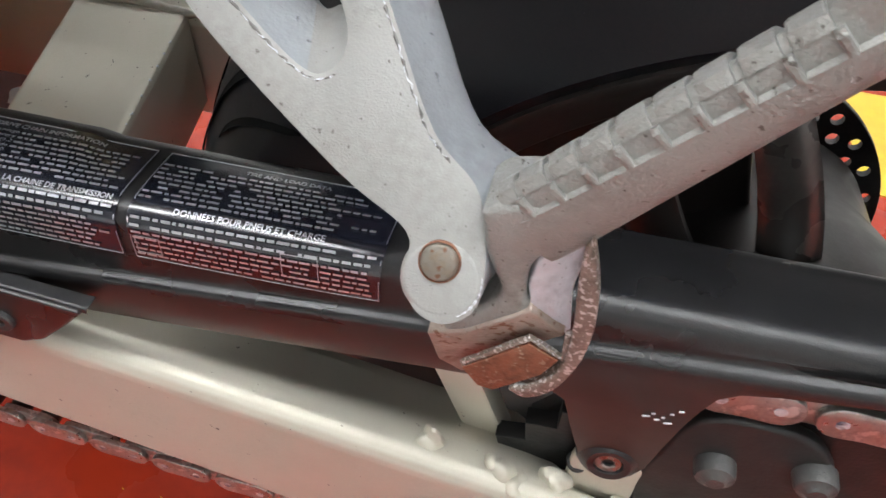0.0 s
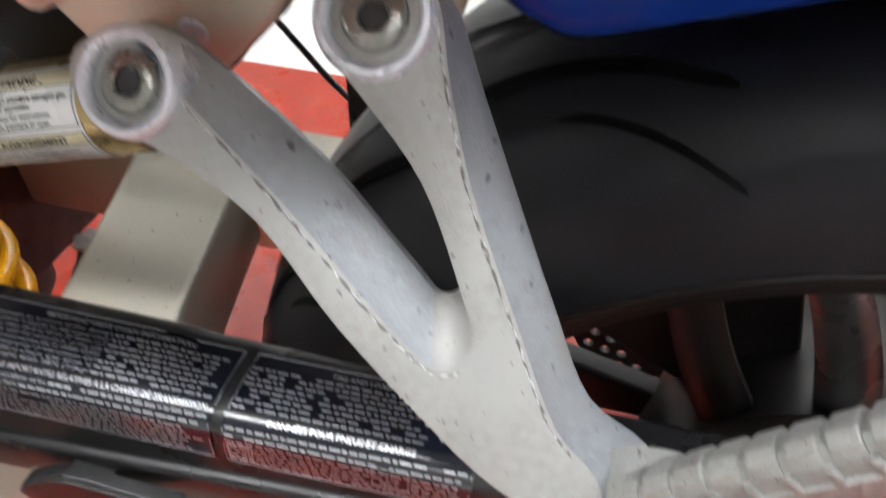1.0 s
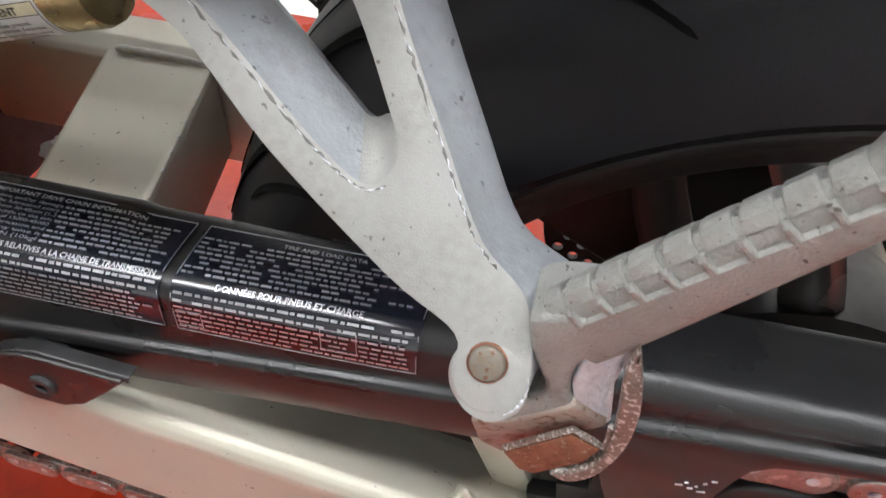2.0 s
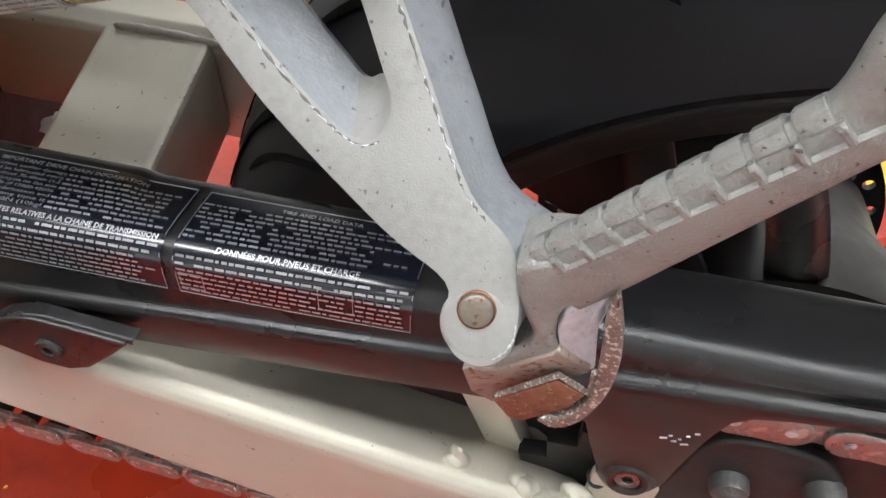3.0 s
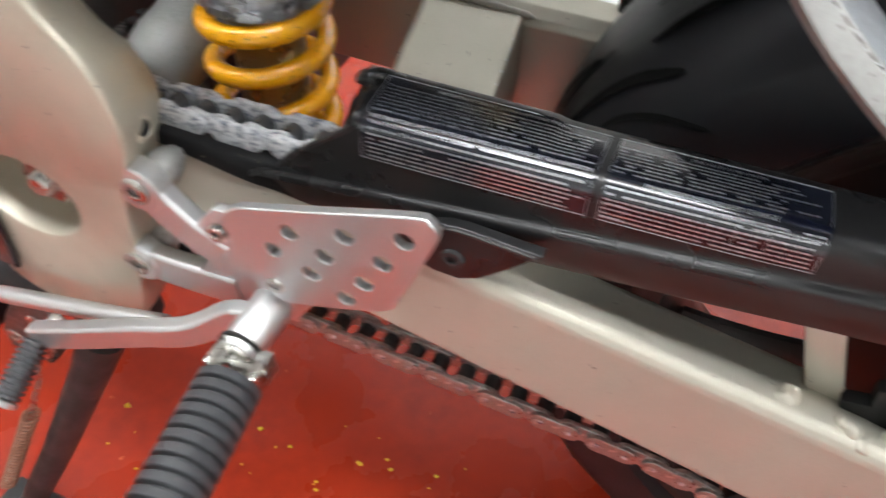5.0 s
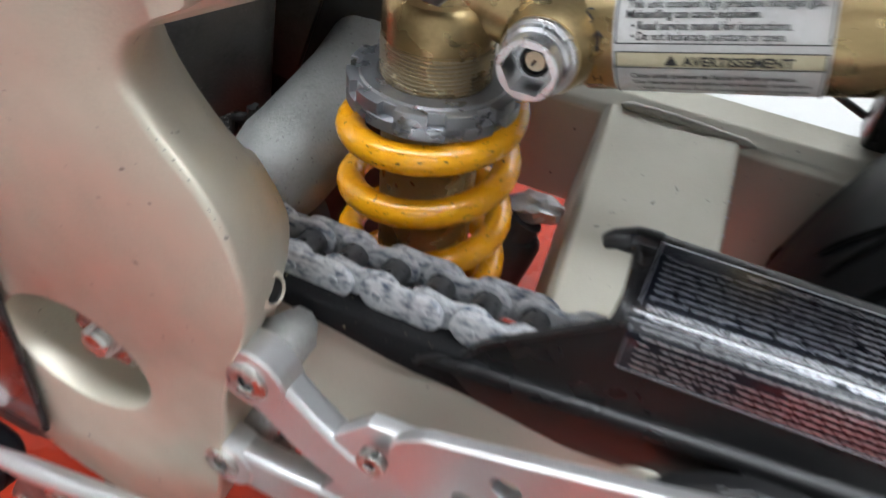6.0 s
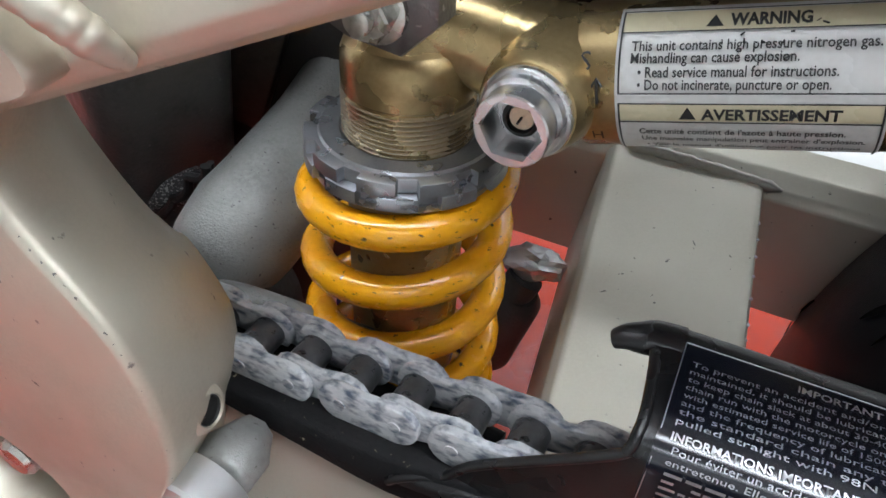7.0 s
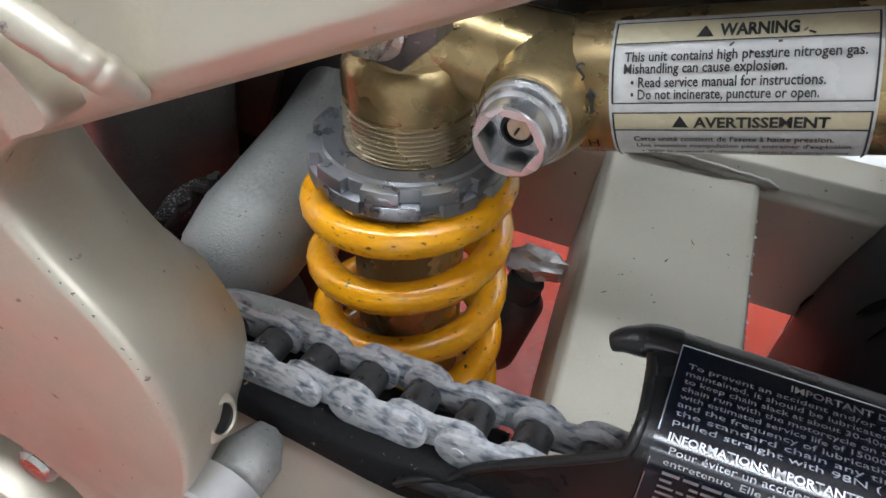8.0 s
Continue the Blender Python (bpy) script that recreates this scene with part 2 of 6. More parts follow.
def tube(points, radius, steps=12, caps=True, squash=None):
    """A round bar through points; radius is a number or one for each point."""
    bm = bmesh.new()
    pts = [Vector(p) for p in points]
    rs = radius if isinstance(radius, (list, tuple)) else [radius] * len(pts)
    rings, up = [], None
    for i, p in enumerate(pts):
        d = (pts[min(i + 1, len(pts) - 1)] - pts[max(i - 1, 0)]).normalized()
        if up is None:
            up = Vector((0, 0, 1)) if abs(d.z) < 0.9 else Vector((1, 0, 0))
        u = d.cross(up).normalized()
        up = u.cross(d).normalized()
        sx, sy = squash or (1, 1)
        rings.append([bm.verts.new(p + rs[i] * (sx * math.cos(2 * math.pi * k / steps) * u + sy * math.sin(2 * math.pi * k / steps) * up)) for k in range(steps)])
    for a, b in zip(rings, rings[1:]):
        for k in range(steps):
            bm.faces.new((a[k], a[(k + 1) % steps], b[(k + 1) % steps], b[k]))
    if caps:
        bm.faces.new(rings[0][::-1])
        bm.faces.new(rings[-1])
    return bm


def flat_bar(points, wide, high, steps=5):
    """A bar with a rounded oblong section through points; wide lies across, high stands up."""
    section = []
    r = min(wide, high) * 0.22
    for cx, cz, a0 in ((wide / 2 - r, high / 2 - r, 0), (r - wide / 2, high / 2 - r, 90), (r - wide / 2, r - high / 2, 180), (wide / 2 - r, r - high / 2, 270)):
        section += [(cx + r * math.cos(radians(a0 + 90 * k / (steps - 1))), cz + r * math.sin(radians(a0 + 90 * k / (steps - 1)))) for k in range(steps)]
    bm = bmesh.new()
    pts, rings = [Vector(p) for p in points], []
    for i, p in enumerate(pts):
        d = (pts[min(i + 1, len(pts) - 1)] - pts[max(i - 1, 0)]).normalized()
        u = d.cross(Vector((0, 0, 1))).normalized()
        up = u.cross(d)
        rings.append([bm.verts.new(p + u * a + up * b) for a, b in held(section, 0.0004)])
    for a, b in zip(rings, rings[1:]):
        for k in range(len(a)):
            bm.faces.new((a[k], a[(k + 1) % len(a)], b[(k + 1) % len(b)], b[k]))
    bm.faces.new(rings[0])
    bm.faces.new(rings[-1])
    return bm


def smooth_loop(points, per=4, closed=True):
    """Catmull-Rom through the points (tuples of any length)."""
    pts = [np.array(p, float) for p in points]
    n, out = len(pts), []
    for i in range(n if closed else n - 1):
        a, b, c, d = (pts[(i + k) % n] if closed else pts[min(max(i + k, 0), n - 1)] for k in (-1, 0, 1, 2))
        for j in range(per):
            t = j / per
            out.append(0.5 * (2 * b + (c - a) * t + (2 * a - 5 * b + 4 * c - d) * t * t + (3 * b - a - 3 * c + d) * t ** 3))
    if not closed:
        out.append(pts[-1])
    return out


def inset_loop(loop, d):
    """The closed 2D loop moved inward by d."""
    n = len(loop)
    area = sum(loop[i][0] * loop[(i + 1) % n][1] - loop[(i + 1) % n][0] * loop[i][1] for i in range(n))
    s = 1 if area > 0 else -1
    out = []
    for i in range(n):
        t = np.array(loop[(i + 1) % n]) - np.array(loop[i - 1])
        t = t / (np.linalg.norm(t) + 1e-12)
        out.append(np.array(loop[i]) + s * d * np.array((-t[1], t[0])))
    return out


def slab(outline, front, back, r, place, holes=(), seg=4, hole_r=0.0, profile=None):
    """A plate: 2D outline, rounded by r at its front rim, with holes through it. place(u, v, n) gives the world point."""
    bm = bmesh.new()

    def ring(loop, n):
        return [bm.verts.new(place(p[0], p[1], n)) for p in loop]

    def bridge(a, b):
        for i in range(len(a)):
            bm.faces.new((a[i], a[(i + 1) % len(a)], b[(i + 1) % len(b)], b[i]))

    s = 1 if back > front else -1
    rows = [ring(outline, back), ring(outline, front + s * r)]
    if profile:
        rows = [ring(outline, back)] + [ring(inset_loop(outline, d), n) for d, n in profile]
    for k in range(1, seg + 1 if not profile else 1):
        a = math.pi / 2 * k / seg
        rows.append(ring(inset_loop(outline, r * (1 - math.cos(a))), front + s * r * (1 - math.sin(a))))
    for a, b in zip(rows, rows[1:]):
        bridge(a, b)
    fronts, backs = [rows[-1]], [rows[0]]
    for h in holes:
        f0 = ring(inset_loop(h, -hole_r), profile[-1][1] if profile else front)
        b0 = ring(h, back)
        if hole_r:
            f1 = ring(h, front + s * hole_r)
            bridge(f0, f1)
            bridge(f1, b0)
        else:
            bridge(f0, b0)
        fronts.append(f0)
        backs.append(b0)
    for loops in (fronts, backs):
        edges = []
        for loop in loops:
            for i in range(len(loop)):
                e = bm.edges.get((loop[i], loop[(i + 1) % len(loop)]))
                edges.append(e or bm.edges.new((loop[i], loop[(i + 1) % len(loop)])))
        bmesh.ops.triangle_fill(bm, edges=edges, use_beauty=True)
    return bm


def circle(c, r, n=20, sx=1.0, sy=1.0, turn=0.0):
    return [np.array((c[0] + r * (sx * math.cos(a) * math.cos(turn) - sy * math.sin(a) * math.sin(turn)),
                      c[1] + r * (sx * math.cos(a) * math.sin(turn) + sy * math.sin(a) * math.cos(turn)))) for a in (2 * math.pi * k / n for k in range(n))]


def side(u, v, n):
    """Plates that stand along the machine: u is x, v is z, n is y."""
    return Vector((u, n, v))


def letters(text, height, place, width=None, bold=0.0):
    """Built-in font as a flat mesh: place(a, b) maps metres along and up the line to the world. width squeezes the line to that length."""
    cu = bpy.data.curves.new("writing", "FONT")
    cu.body, cu.size, cu.offset = text, height, bold
    cu.resolution_u = 2
    ob = bpy.data.objects.new("writing", cu)
    scene.collection.objects.link(ob)
    bpy.context.view_layer.update()
    me = ob.to_mesh()
    bm = bmesh.new()
    bm.from_mesh(me)
    ob.to_mesh_clear()
    bpy.data.objects.remove(ob)
    bpy.data.curves.remove(cu)
    if not bm.verts:
        return bm
    bmesh.ops.triangulate(bm, faces=bm.faces)
    x0, x1 = min(v.co.x for v in bm.verts), max(v.co.x for v in bm.verts)
    k = width / (x1 - x0) if width else 1.0
    for v in bm.verts:
        v.co = place((v.co.x - x0) * k, v.co.y)
    return bm


def joined(parts):
    bm = bmesh.new()
    for b in parts:
        me = bpy.data.meshes.new("tmp")
        b.to_mesh(me)
        b.free()
        bm.from_mesh(me)
        bpy.data.meshes.remove(me)
    return bm


def socket_bolt(parent, centre, direction, r, h, mat, name="bolt", label=""):
    """A cap screw with a hexagon socket in its head."""
    d = Vector(direction).normalized()
    s = r * 0.42
    head = part(name, lathe([(r * 0.86, -h), (r, -h * 0.9), (r, -h * 0.15), (r * 0.9, 0), (s * 1.18, 0), (s * 1.02, -h * 0.12)], centre, d, 36), mat, parent, label)
    bm = lathe([(s * 1.02, -h * 0.12), (s * 0.98, -h * 0.75), (0, -h * 0.85)], centre, d, 6)
    part("socket", bm, DARK, head, sharp=20)
    return head


def hex_nut(parent, centre, direction, across, h, mat, name="nut", label=""):
    r = across / math.sqrt(3)
    nut = part(name, lathe([(0, -h), (r, -h), (r, -h * 0.12), (r * 0.9, 0), (r * 0.5, 0)], centre, direction, 6), mat, parent, label, sharp=20)
    part("stud", lathe(disc_profile(r * 0.55, -h, h * 0.55, r * 0.1), centre, direction, 28), mat, nut)
    return nut


def weld(parent, points, r, name="weld_bead"):
    """A bead of overlapping ripples."""
    loop = smooth_loop(points, 10, False)
    n = len(loop) - 1
    rs = [r * (0.70 + 0.30 * abs(math.sin(i * 1.3 + math.sin(i * 0.7)))) * min(1.0, 0.25 + 0.4 * i, 0.25 + 0.4 * (n - i)) for i in range(n + 1)]
    return part(name, tube([tuple(p) for p in loop], rs, 10), WELD, parent)


# ---------------------------------------------------------------- room
solo("floor", box((0.2, -0.05, -0.052), (7.0, 6.9, 0.1)), CONCRETE, "pale grey workshop floor", "floor", "structure", smooth=False)
solo("floor_paint", box((0.2, 0.285, -0.001), (7.0, 1.87, 0.002)), REDFLOOR, "glossy red painted floor with stains and yellow crumbs", "floor", "structure", smooth=False)
solo("wall_north", box((0.2, 3.475, 1.35), (7.0, 0.15, 2.7)), WALLWHITE, "plain white painted wall behind the motorcycle", "wall", "structure", smooth=False)
solo("wall_south", box((0.2, -3.575, 1.35), (7.0, 0.15, 2.7)), WALLWHITE, "plain white painted workshop wall", "wall", "structure", smooth=False)
solo("wall_west", box((-3.375, -0.05, 1.35), (0.15, 6.9, 2.7)), WALLWHITE, "plain white painted workshop wall", "wall", "structure", smooth=False)
solo("wall_east", box((3.775, -0.05, 1.35), (0.15, 6.9, 2.7)), WALLWHITE, "plain white painted workshop wall", "wall", "structure", smooth=False)
solo("ceiling", box((0.2, -0.05, 2.76), (7.3, 7.2, 0.12)), CEILING, "plain dark grey ceiling", "ceiling", "structure", smooth=False)


def emitter(name, strength, colour):
    m = bpy.data.materials.new(name)
    m.use_nodes = True
    b = m.node_tree.nodes["Principled BSDF"]
    b.inputs["Emission Color"].default_value, b.inputs["Emission Strength"].default_value = (*colour, 1), strength
    return m


TUBELIGHT = emitter("tube_light", LIGHT, (0.95, 0.98, 1.0))
# Weaker glow for the added fill lamps.
FILLTUBE = emitter("fill_tube_light", LIGHT * 0.5, (0.95, 0.98, 1.0))


def ceiling_light(c, glow):
    lamp = thing("ceiling_light", (c[0], c[1], 2.7), "unseen white ceiling luminaire with a long glowing diffuser", "ceiling light", "ceiling lights")
    part("housing", box((c[0], c[1], 2.685), (1.9, 0.38, 0.03), 0.004), WALLWHITE, lamp)
    part("diffuser", box((c[0], c[1], 2.655), (1.84, 0.30, 0.03), 0.01), glow, lamp, "glowing diffuser")


for cx, cy, level in LAMPS:
    ceiling_light((cx, cy), TUBELIGHT if level == 1.0 else FILLTUBE)


# ---------------------------------------------------------------- rear wheel
AX, AY, AZ = 0.216, 0.365, 0.3150
wheel = thing("rear_wheel", (AX, AY, 0.0), "rear wheel with a wide black tyre and dark cast spokes", "wheel")
LAT = (0, -1, 0)


def tyre_point(q, w, lift=0.0):
    """q: angle round the axle from the top towards the rear; w: -1 (near shoulder) to 1 across the tread."""
    a = w * 1.25
    r = 0.2175 + 0.0975 * max(math.cos(a * 0.98), 0.0) ** 0.62 + lift * math.cos(a)
    y = AY + (0.0965 + lift) * math.sin(a) / math.sin(1.25) * (1.0 if abs(w) < 0.999 else 1.0)
    return Vector((AX + r * math.sin(q), y, AZ + r * math.cos(q)))


prof = []
for k in range(41):
    w = -1 + 2 * k / 40
    p = tyre_point(0, w)
    prof.append((p.z - AZ, -(p.y - AY)))
prof = [(0.2240, 0.078), (0.2290, 0.0885), (0.2350, 0.0940)] + prof[1:-1] + [(0.2350, -0.0940), (0.2290, -0.0885), (0.2240, -0.078)]
tyre = part("tyre", lathe(prof, (AX, AY, AZ), LAT, 160), RUBBER, wheel, "wide black rubber tyre with curved grooves")


def groove(q0, w0, q1, w1, bend, width=0.0019):
    bm = bmesh.new()
    rows = []
    n = 18
    for i in range(n + 1):
        t = i / n
        q, w = q0 + (q1 - q0) * t, w0 + (w1 - w0) * (t ** bend)
        thin = width * min(1, 6 * t + 0.15, 10 * (1 - t) + 0.35)
        a, b = tyre_point(q, w, 0.0009), tyre_point(q + 0.01, w0 + (w1 - w0) * (min(t + 0.02, 1) ** bend), 0.0009)
        d = (b - a).normalized()
        nrm = (a - Vector((AX, AY, AZ))).normalized()
        s = d.cross(nrm).normalized() * thin
        rows.append((bm.verts.new(a - s), bm.verts.new(a - nrm * 0.0006), bm.verts.new(a + s)))
    for p, r in zip(rows, rows[1:]):
        for k in (0, 1):
            bm.faces.new((p[k], p[k + 1], r[k + 1], r[k]))
    part("groove", bm, GROOVE, tyre)


for k in range(14):
    q = -2.545 + k * 0.265
    groove(q - 0.02, -0.455, q + 0.290, -0.700, 2.2, 0.0034)
    groove(q - 0.01, -0.25, q + 0.16, -0.30, 1.5, 0.0012)
    if k % 2:
        groove(q + 0.11, -0.66, q + 0.285, -0.985, 1.6)
        groove(q - 0.02, -0.12, q + 0.12, -0.26, 1.2)
        groove(q + 0.1, 0.75, q + 0.4, 0.25, 0.8)

rimp = [(0.2268, 0.0830), (0.2278, 0.0866), (0.2268, 0.0876), (0.2250, 0.0874), (0.2200, 0.0835), (0.2130, 0.0770), (0.2085, 0.0755), (0.2070, 0.0740), (0.2062, 0.0700), (0.1980, 0.0480), (0.1860, 0.0)]
rim = part("rim", lathe(rimp + [(r, -h) for r, h in rimp[::-1]][1:], (AX, AY, AZ), LAT, 128), WHEEL, wheel, "dark gloss painted cast rim")
part("hub", lathe([(0.0, 0.062), (0.04, 0.062), (0.086, 0.052), (0.096, 0.040), (0.092, 0.0), (0.075, -0.05), (0.072, -0.098), (0.0, -0.1)], (AX, AY, AZ), LAT, 64), WHEEL, wheel, "dark gloss hub")
for k in range(5):
    q = -0.42 + k * 2 * math.pi / 5
    for s in (-1, 1):
        pts = []
        for i in range(9):
            t = i / 8
            r = 0.085 + 0.107 * t
            qq = q + s * (0.30 - 0.17 * t)
            pts.append((AX + r * math.sin(qq), AY - 0.030 + 0.004 * t, AZ + r * math.cos(qq)))
        # The first spoke of each pair has the rim's dark colour, the second grey.
        part("spoke", tube(pts, [0.0125 - 0.003 * i / 8 for i in range(9)], 10, squash=(0.75, 1.2)), WHEELGREY if s > 0 else WHEEL, wheel, "grey cast spoke" if s > 0 else "dark cast spoke")
# Dark plates added between spokes to darken the view through the wheel.
for k in range(5):
    q = -0.62 + k * 2 * math.pi / 5
    lo, hi = ((-0.46, 0.33), (0.30, 0.57), (-0.57, 0.57), (-0.57, 0.57), (0.30, 0.57))[k]
    fan = [np.array((AX + r * math.sin(q + s), AZ + r * math.cos(q + s))) for r, s in ((0.085, lo), (0.14, lo), (0.195, lo), (0.196, lo * 0.5), (0.196, 0.0), (0.196, hi * 0.5), (0.195, hi), (0.14, hi), (0.085, hi))]
    part("spoke_web", slab(fan, AY + 0.005, AY + 0.020, 0.004, side, (), 3), WHEEL, wheel, "dark gloss plate added to fill the gap between two spokes")
dy = 0.110
DX, DZ = AX - 0.031, AZ - 0.005
ring_holes = [circle((DX + rr * math.sin(a), DZ + rr * math.cos(a)), 0.0040, 10) for rr, n, o in ((0.105, 30, 0.0), (0.096, 30, 0.5), (0.087, 30, 0.0)) for a in (2 * math.pi * (k + o) / n for k in range(n))]
part("brake_disc", slab(circle((DX, DZ), 0.1140, 96), AY + dy - 0.0025, AY + dy + 0.0025, 0.0005, side, ring_holes + [circle((DX, DZ), 0.050, 48)], 1), DARK, wheel, "drilled dark steel brake disc")
teeth = []
for k in range(104):
    a = 2 * math.pi * k / 104
    teeth.append(np.array((AX + (0.1445 if k % 2 else 0.1365) * math.sin(a), AZ + (0.1445 if k % 2 else 0.1365) * math.cos(a))))
CY = 0.2203
part("sprocket", slab(teeth, CY - 0.0035, CY + 0.0035, 0.0006, side, [circle((AX, AZ), 0.035, 40)], 1), OILY, wheel, "dark steel rear sprocket")
part("carrier", lathe([(0.0, 0.14), (0.045, 0.14), (0.070, 0.132), (0.078, 0.118), (0.070, 0.09), (0.055, 0.05)], (AX, AY, AZ), LAT, 64), DARK, wheel, "dark sprocket carrier")
for k in range(10):
    a = -0.20 + 2 * math.pi * k / 10
    hex_nut(wheel, (AX + 0.112 * math.sin(a), CY - 0.006, AZ + 0.112 * math.cos(a)), LAT, 0.013, 0.007, NUT, "nut", "oily dark nut")


# ---------------------------------------------------------------- swingarm
swing = thing("swingarm", (-0.02, 0.25, 0.0), "silver box section swingarm with welded cross member", "swingarm")


def slider_low(x):
    return 0.4245 - 0.14 * (x + 0.25)


def arm_top(x):
    z = 0.4135 - 0.145 * (x + 0.078)
    return min(z, 0.4315) if x < -0.19 else z


def arm_low(x):
    return 0.3455 - 0.19 * (x + 0.10)


def loft_x(section, xs):
    """Closed sections (y, z) at each x, capped."""
    bm = bmesh.new()
    rings = [[bm.verts.new((x, y, z)) for y, z in section(x)] for x in xs]
    for a, b in zip(rings, rings[1:]):
        for k in range(len(a)):
            bm.faces.new((a[k], a[(k + 1) % len(a)], b[(k + 1) % len(b)], b[k]))
    bm.faces.new(rings[0])
    bm.faces.new(rings[-1][::-1])
    return bm


def arm_section(x):
    t, b = arm_top(x), arm_low(x)
    k = min(max((-0.105 - x) / 0.03, 0.0), 1.0)
    y0, y1 = 0.195 + 0.0125 * k * k * (3 - 2 * k), 0.240 - 0.028 * min(max((x - 0.105) / 0.03, 0.0), 1.0)
    r = 0.006
    pts = [(0.195, b + r), (0.197, b + 0.002), (0.195 + r, b), (y1 - r, b), (y1, b + r), (y1, t - 0.020), (y1 - 0.0012, t - 0.0135), (y1 - 0.0080, t - 0.0085)]
    pts += [(y0 + 0.0110, t - 0.0008), (y0 + 0.0070, t - 0.0002), (y0 + 0.0042, t - 0.0008), (y0 + 0.0020, t - 0.0026), (y0 + 0.0005, t - 0.0056), (y0, t - 0.0090)]
    return held(pts)


xs = [-0.265 + 0.485 * i / 40 for i in range(41)]
part("arm_beam", loft_x(arm_section, xs), ARM, swing, "left arm beam, silver painted alloy", sharp=50)


def cross_section(y):
    """Cross member between the arms: its flat top climbs a little inwards."""
    z = 0.4310 + 0.19 * (y - 0.400)
    x0, x1 = -0.1945 - 0.13 * (y - 0.385), -0.1265 - 0.10 * (y - 0.400)
    r = 0.0035
    return held([(x0, z - r), (x0 + r, z), (x1 - r, z), (x1 - 0.001, z - 0.001), (x1, z - r), (x1 + 0.001, z - 0.058), (x0 - 0.009, z - 0.068)])


bm = bmesh.new()
rings = [[bm.verts.new((x, y, z)) for x, z in cross_section(y)] for y in (0.222, 0.27, 0.32, 0.36, 0.402)]
for a, b in zip(rings, rings[1:]):
    for k in range(len(a)):
        bm.faces.new((a[k], a[(k + 1) % len(a)], b[(k + 1) % len(b)], b[k]))
bm.faces.new(rings[0])
bm.faces.new(rings[-1])
part("cross_member", bm, ARM, swing, "flat topped silver cross member with chipped paint", sharp=50)

bm = bmesh.new()
rings = []
for i in range(9):
    t = i / 8
    x, y, z = -0.300 + 0.36 * t, 0.4045 + 0.55 * max(t * 0.36 - 0.225, 0.0), 0.4260
    rings.append([bm.verts.new((x, y + dy2, z + dz)) for dy2, dz in held([(0.002, -0.066), (0.0, -0.003), (0.003, 0.001), (0.013, 0.0055), (0.036, 0.0060), (0.040, -0.066)])])
for a, b in zip(rings, rings[1:]):
    for k in range(len(a)):
        bm.faces.new((a[k], a[(k + 1) % len(a)], b[(k + 1) % len(b)], b[k]))
bm.faces.new(rings[0])
bm.faces.new(rings[-1])
part("far_beam", bm, ARM, swing, "right arm beam, silver painted alloy", sharp=50)
rr = random.Random(5)
for k in range(20):
    x, y = rr.uniform(-0.180, -0.132), rr.choice((rr.uniform(0.25, 0.395), rr.gauss(0.325, 0.012)))
    a, n = rr.gauss(0.3, 0.5), rr.choice((0.0002, 0.0004, 0.0007, 0.0016))
    zz = 0.4310 + 0.19 * (y - 0.400) - 0.00008
    scratch = []
    for q in (-1.0, -0.4, 0.2, 1.0):
        u, v = q * n * math.cos(a), q * n * math.sin(a) + rr.uniform(-0.25, 0.25) * n
        scratch.append((x - 0.09 * (y - 0.39) + u, y + v, zz + 0.19 * v))
    part("chip", tube(scratch, [0.00008, rr.uniform(0.00015, 0.0005), rr.uniform(0.00015, 0.0004), 0.00008], 6), CHIP, swing, "dark chip in the paint")
for k in range(9):
    y = 0.300 + 0.010 * k + rr.uniform(-0.004, 0.004)
    x, zz, n = -0.1275 - 0.10 * (y - 0.400), 0.4310 + 0.19 * (y - 0.400), rr.uniform(0.0004, 0.0016)
    part("worn_chip", tube([(x, y - n, zz - 0.0004), (x + 0.0004, y, zz - 0.0006), (x, y + n, zz - 0.0004)], [0.0002, rr.uniform(0.0004, 0.0008), 0.0002], 6), CAST_WORN, swing, "bright worn chip on the edge")
weld(swing, [(-0.189, 0.4025, 0.4325), (-0.16, 0.4030, 0.4325), (-0.1195, 0.4035, 0.4300)], 0.0030)
part("gusset", box((0.080, 0.2270, 0.4020), (0.012, 0.0165, 0.070), 0.002, axes((-0.38, 0, 1))), ARM, swing, "upright silver lug behind the arm")
def lump(c, r, seed):
    """An uneven blob of weld metal."""
    rr = random.Random(seed)
    bm = bmesh.new()
    bmesh.ops.create_icosphere(bm, subdivisions=3, radius=1.0)
    waves = [(Vector((rr.uniform(-1, 1), rr.uniform(-1, 1), rr.uniform(-1, 1))) * 4, rr.uniform(0, 6)) for _ in range(5)]
    for v in bm.verts:
        k = 1 + 0.14 * sum(math.sin(v.co.dot(w) + o) for w, o in waves)
        v.co = Vector((v.co.x * r[0] * k, v.co.y * r[1] * k, v.co.z * r[2] * k)) + Vector(c)
    part("weld_lump", bm, ARM, swing, "lumpy spot of weld")


for k, (bx, by, bz, rx, rz) in enumerate(((0.0690, 0.2070, 0.3930, 0.0045, 0.0070), (0.0735, 0.2030, 0.3880, 0.0050, 0.0035), (0.0980, 0.2050, 0.3850, 0.0060, 0.0055), (0.1030, 0.2010, 0.3850, 0.0045, 0.0035), (0.0940, 0.2060, 0.3890, 0.0030, 0.0035),
                                          (0.1180, 0.2060, 0.3860, 0.0060, 0.0055), (0.1220, 0.2040, 0.3800, 0.0040, 0.0030), (0.1500, 0.2060, 0.3800, 0.0070, 0.0060), (0.1590, 0.2050, 0.3760, 0.0050, 0.0050))):
    lump((bx, by + 0.0004, bz - 0.0010), (rx * 1.1, 0.0042, rz * 0.95), k)
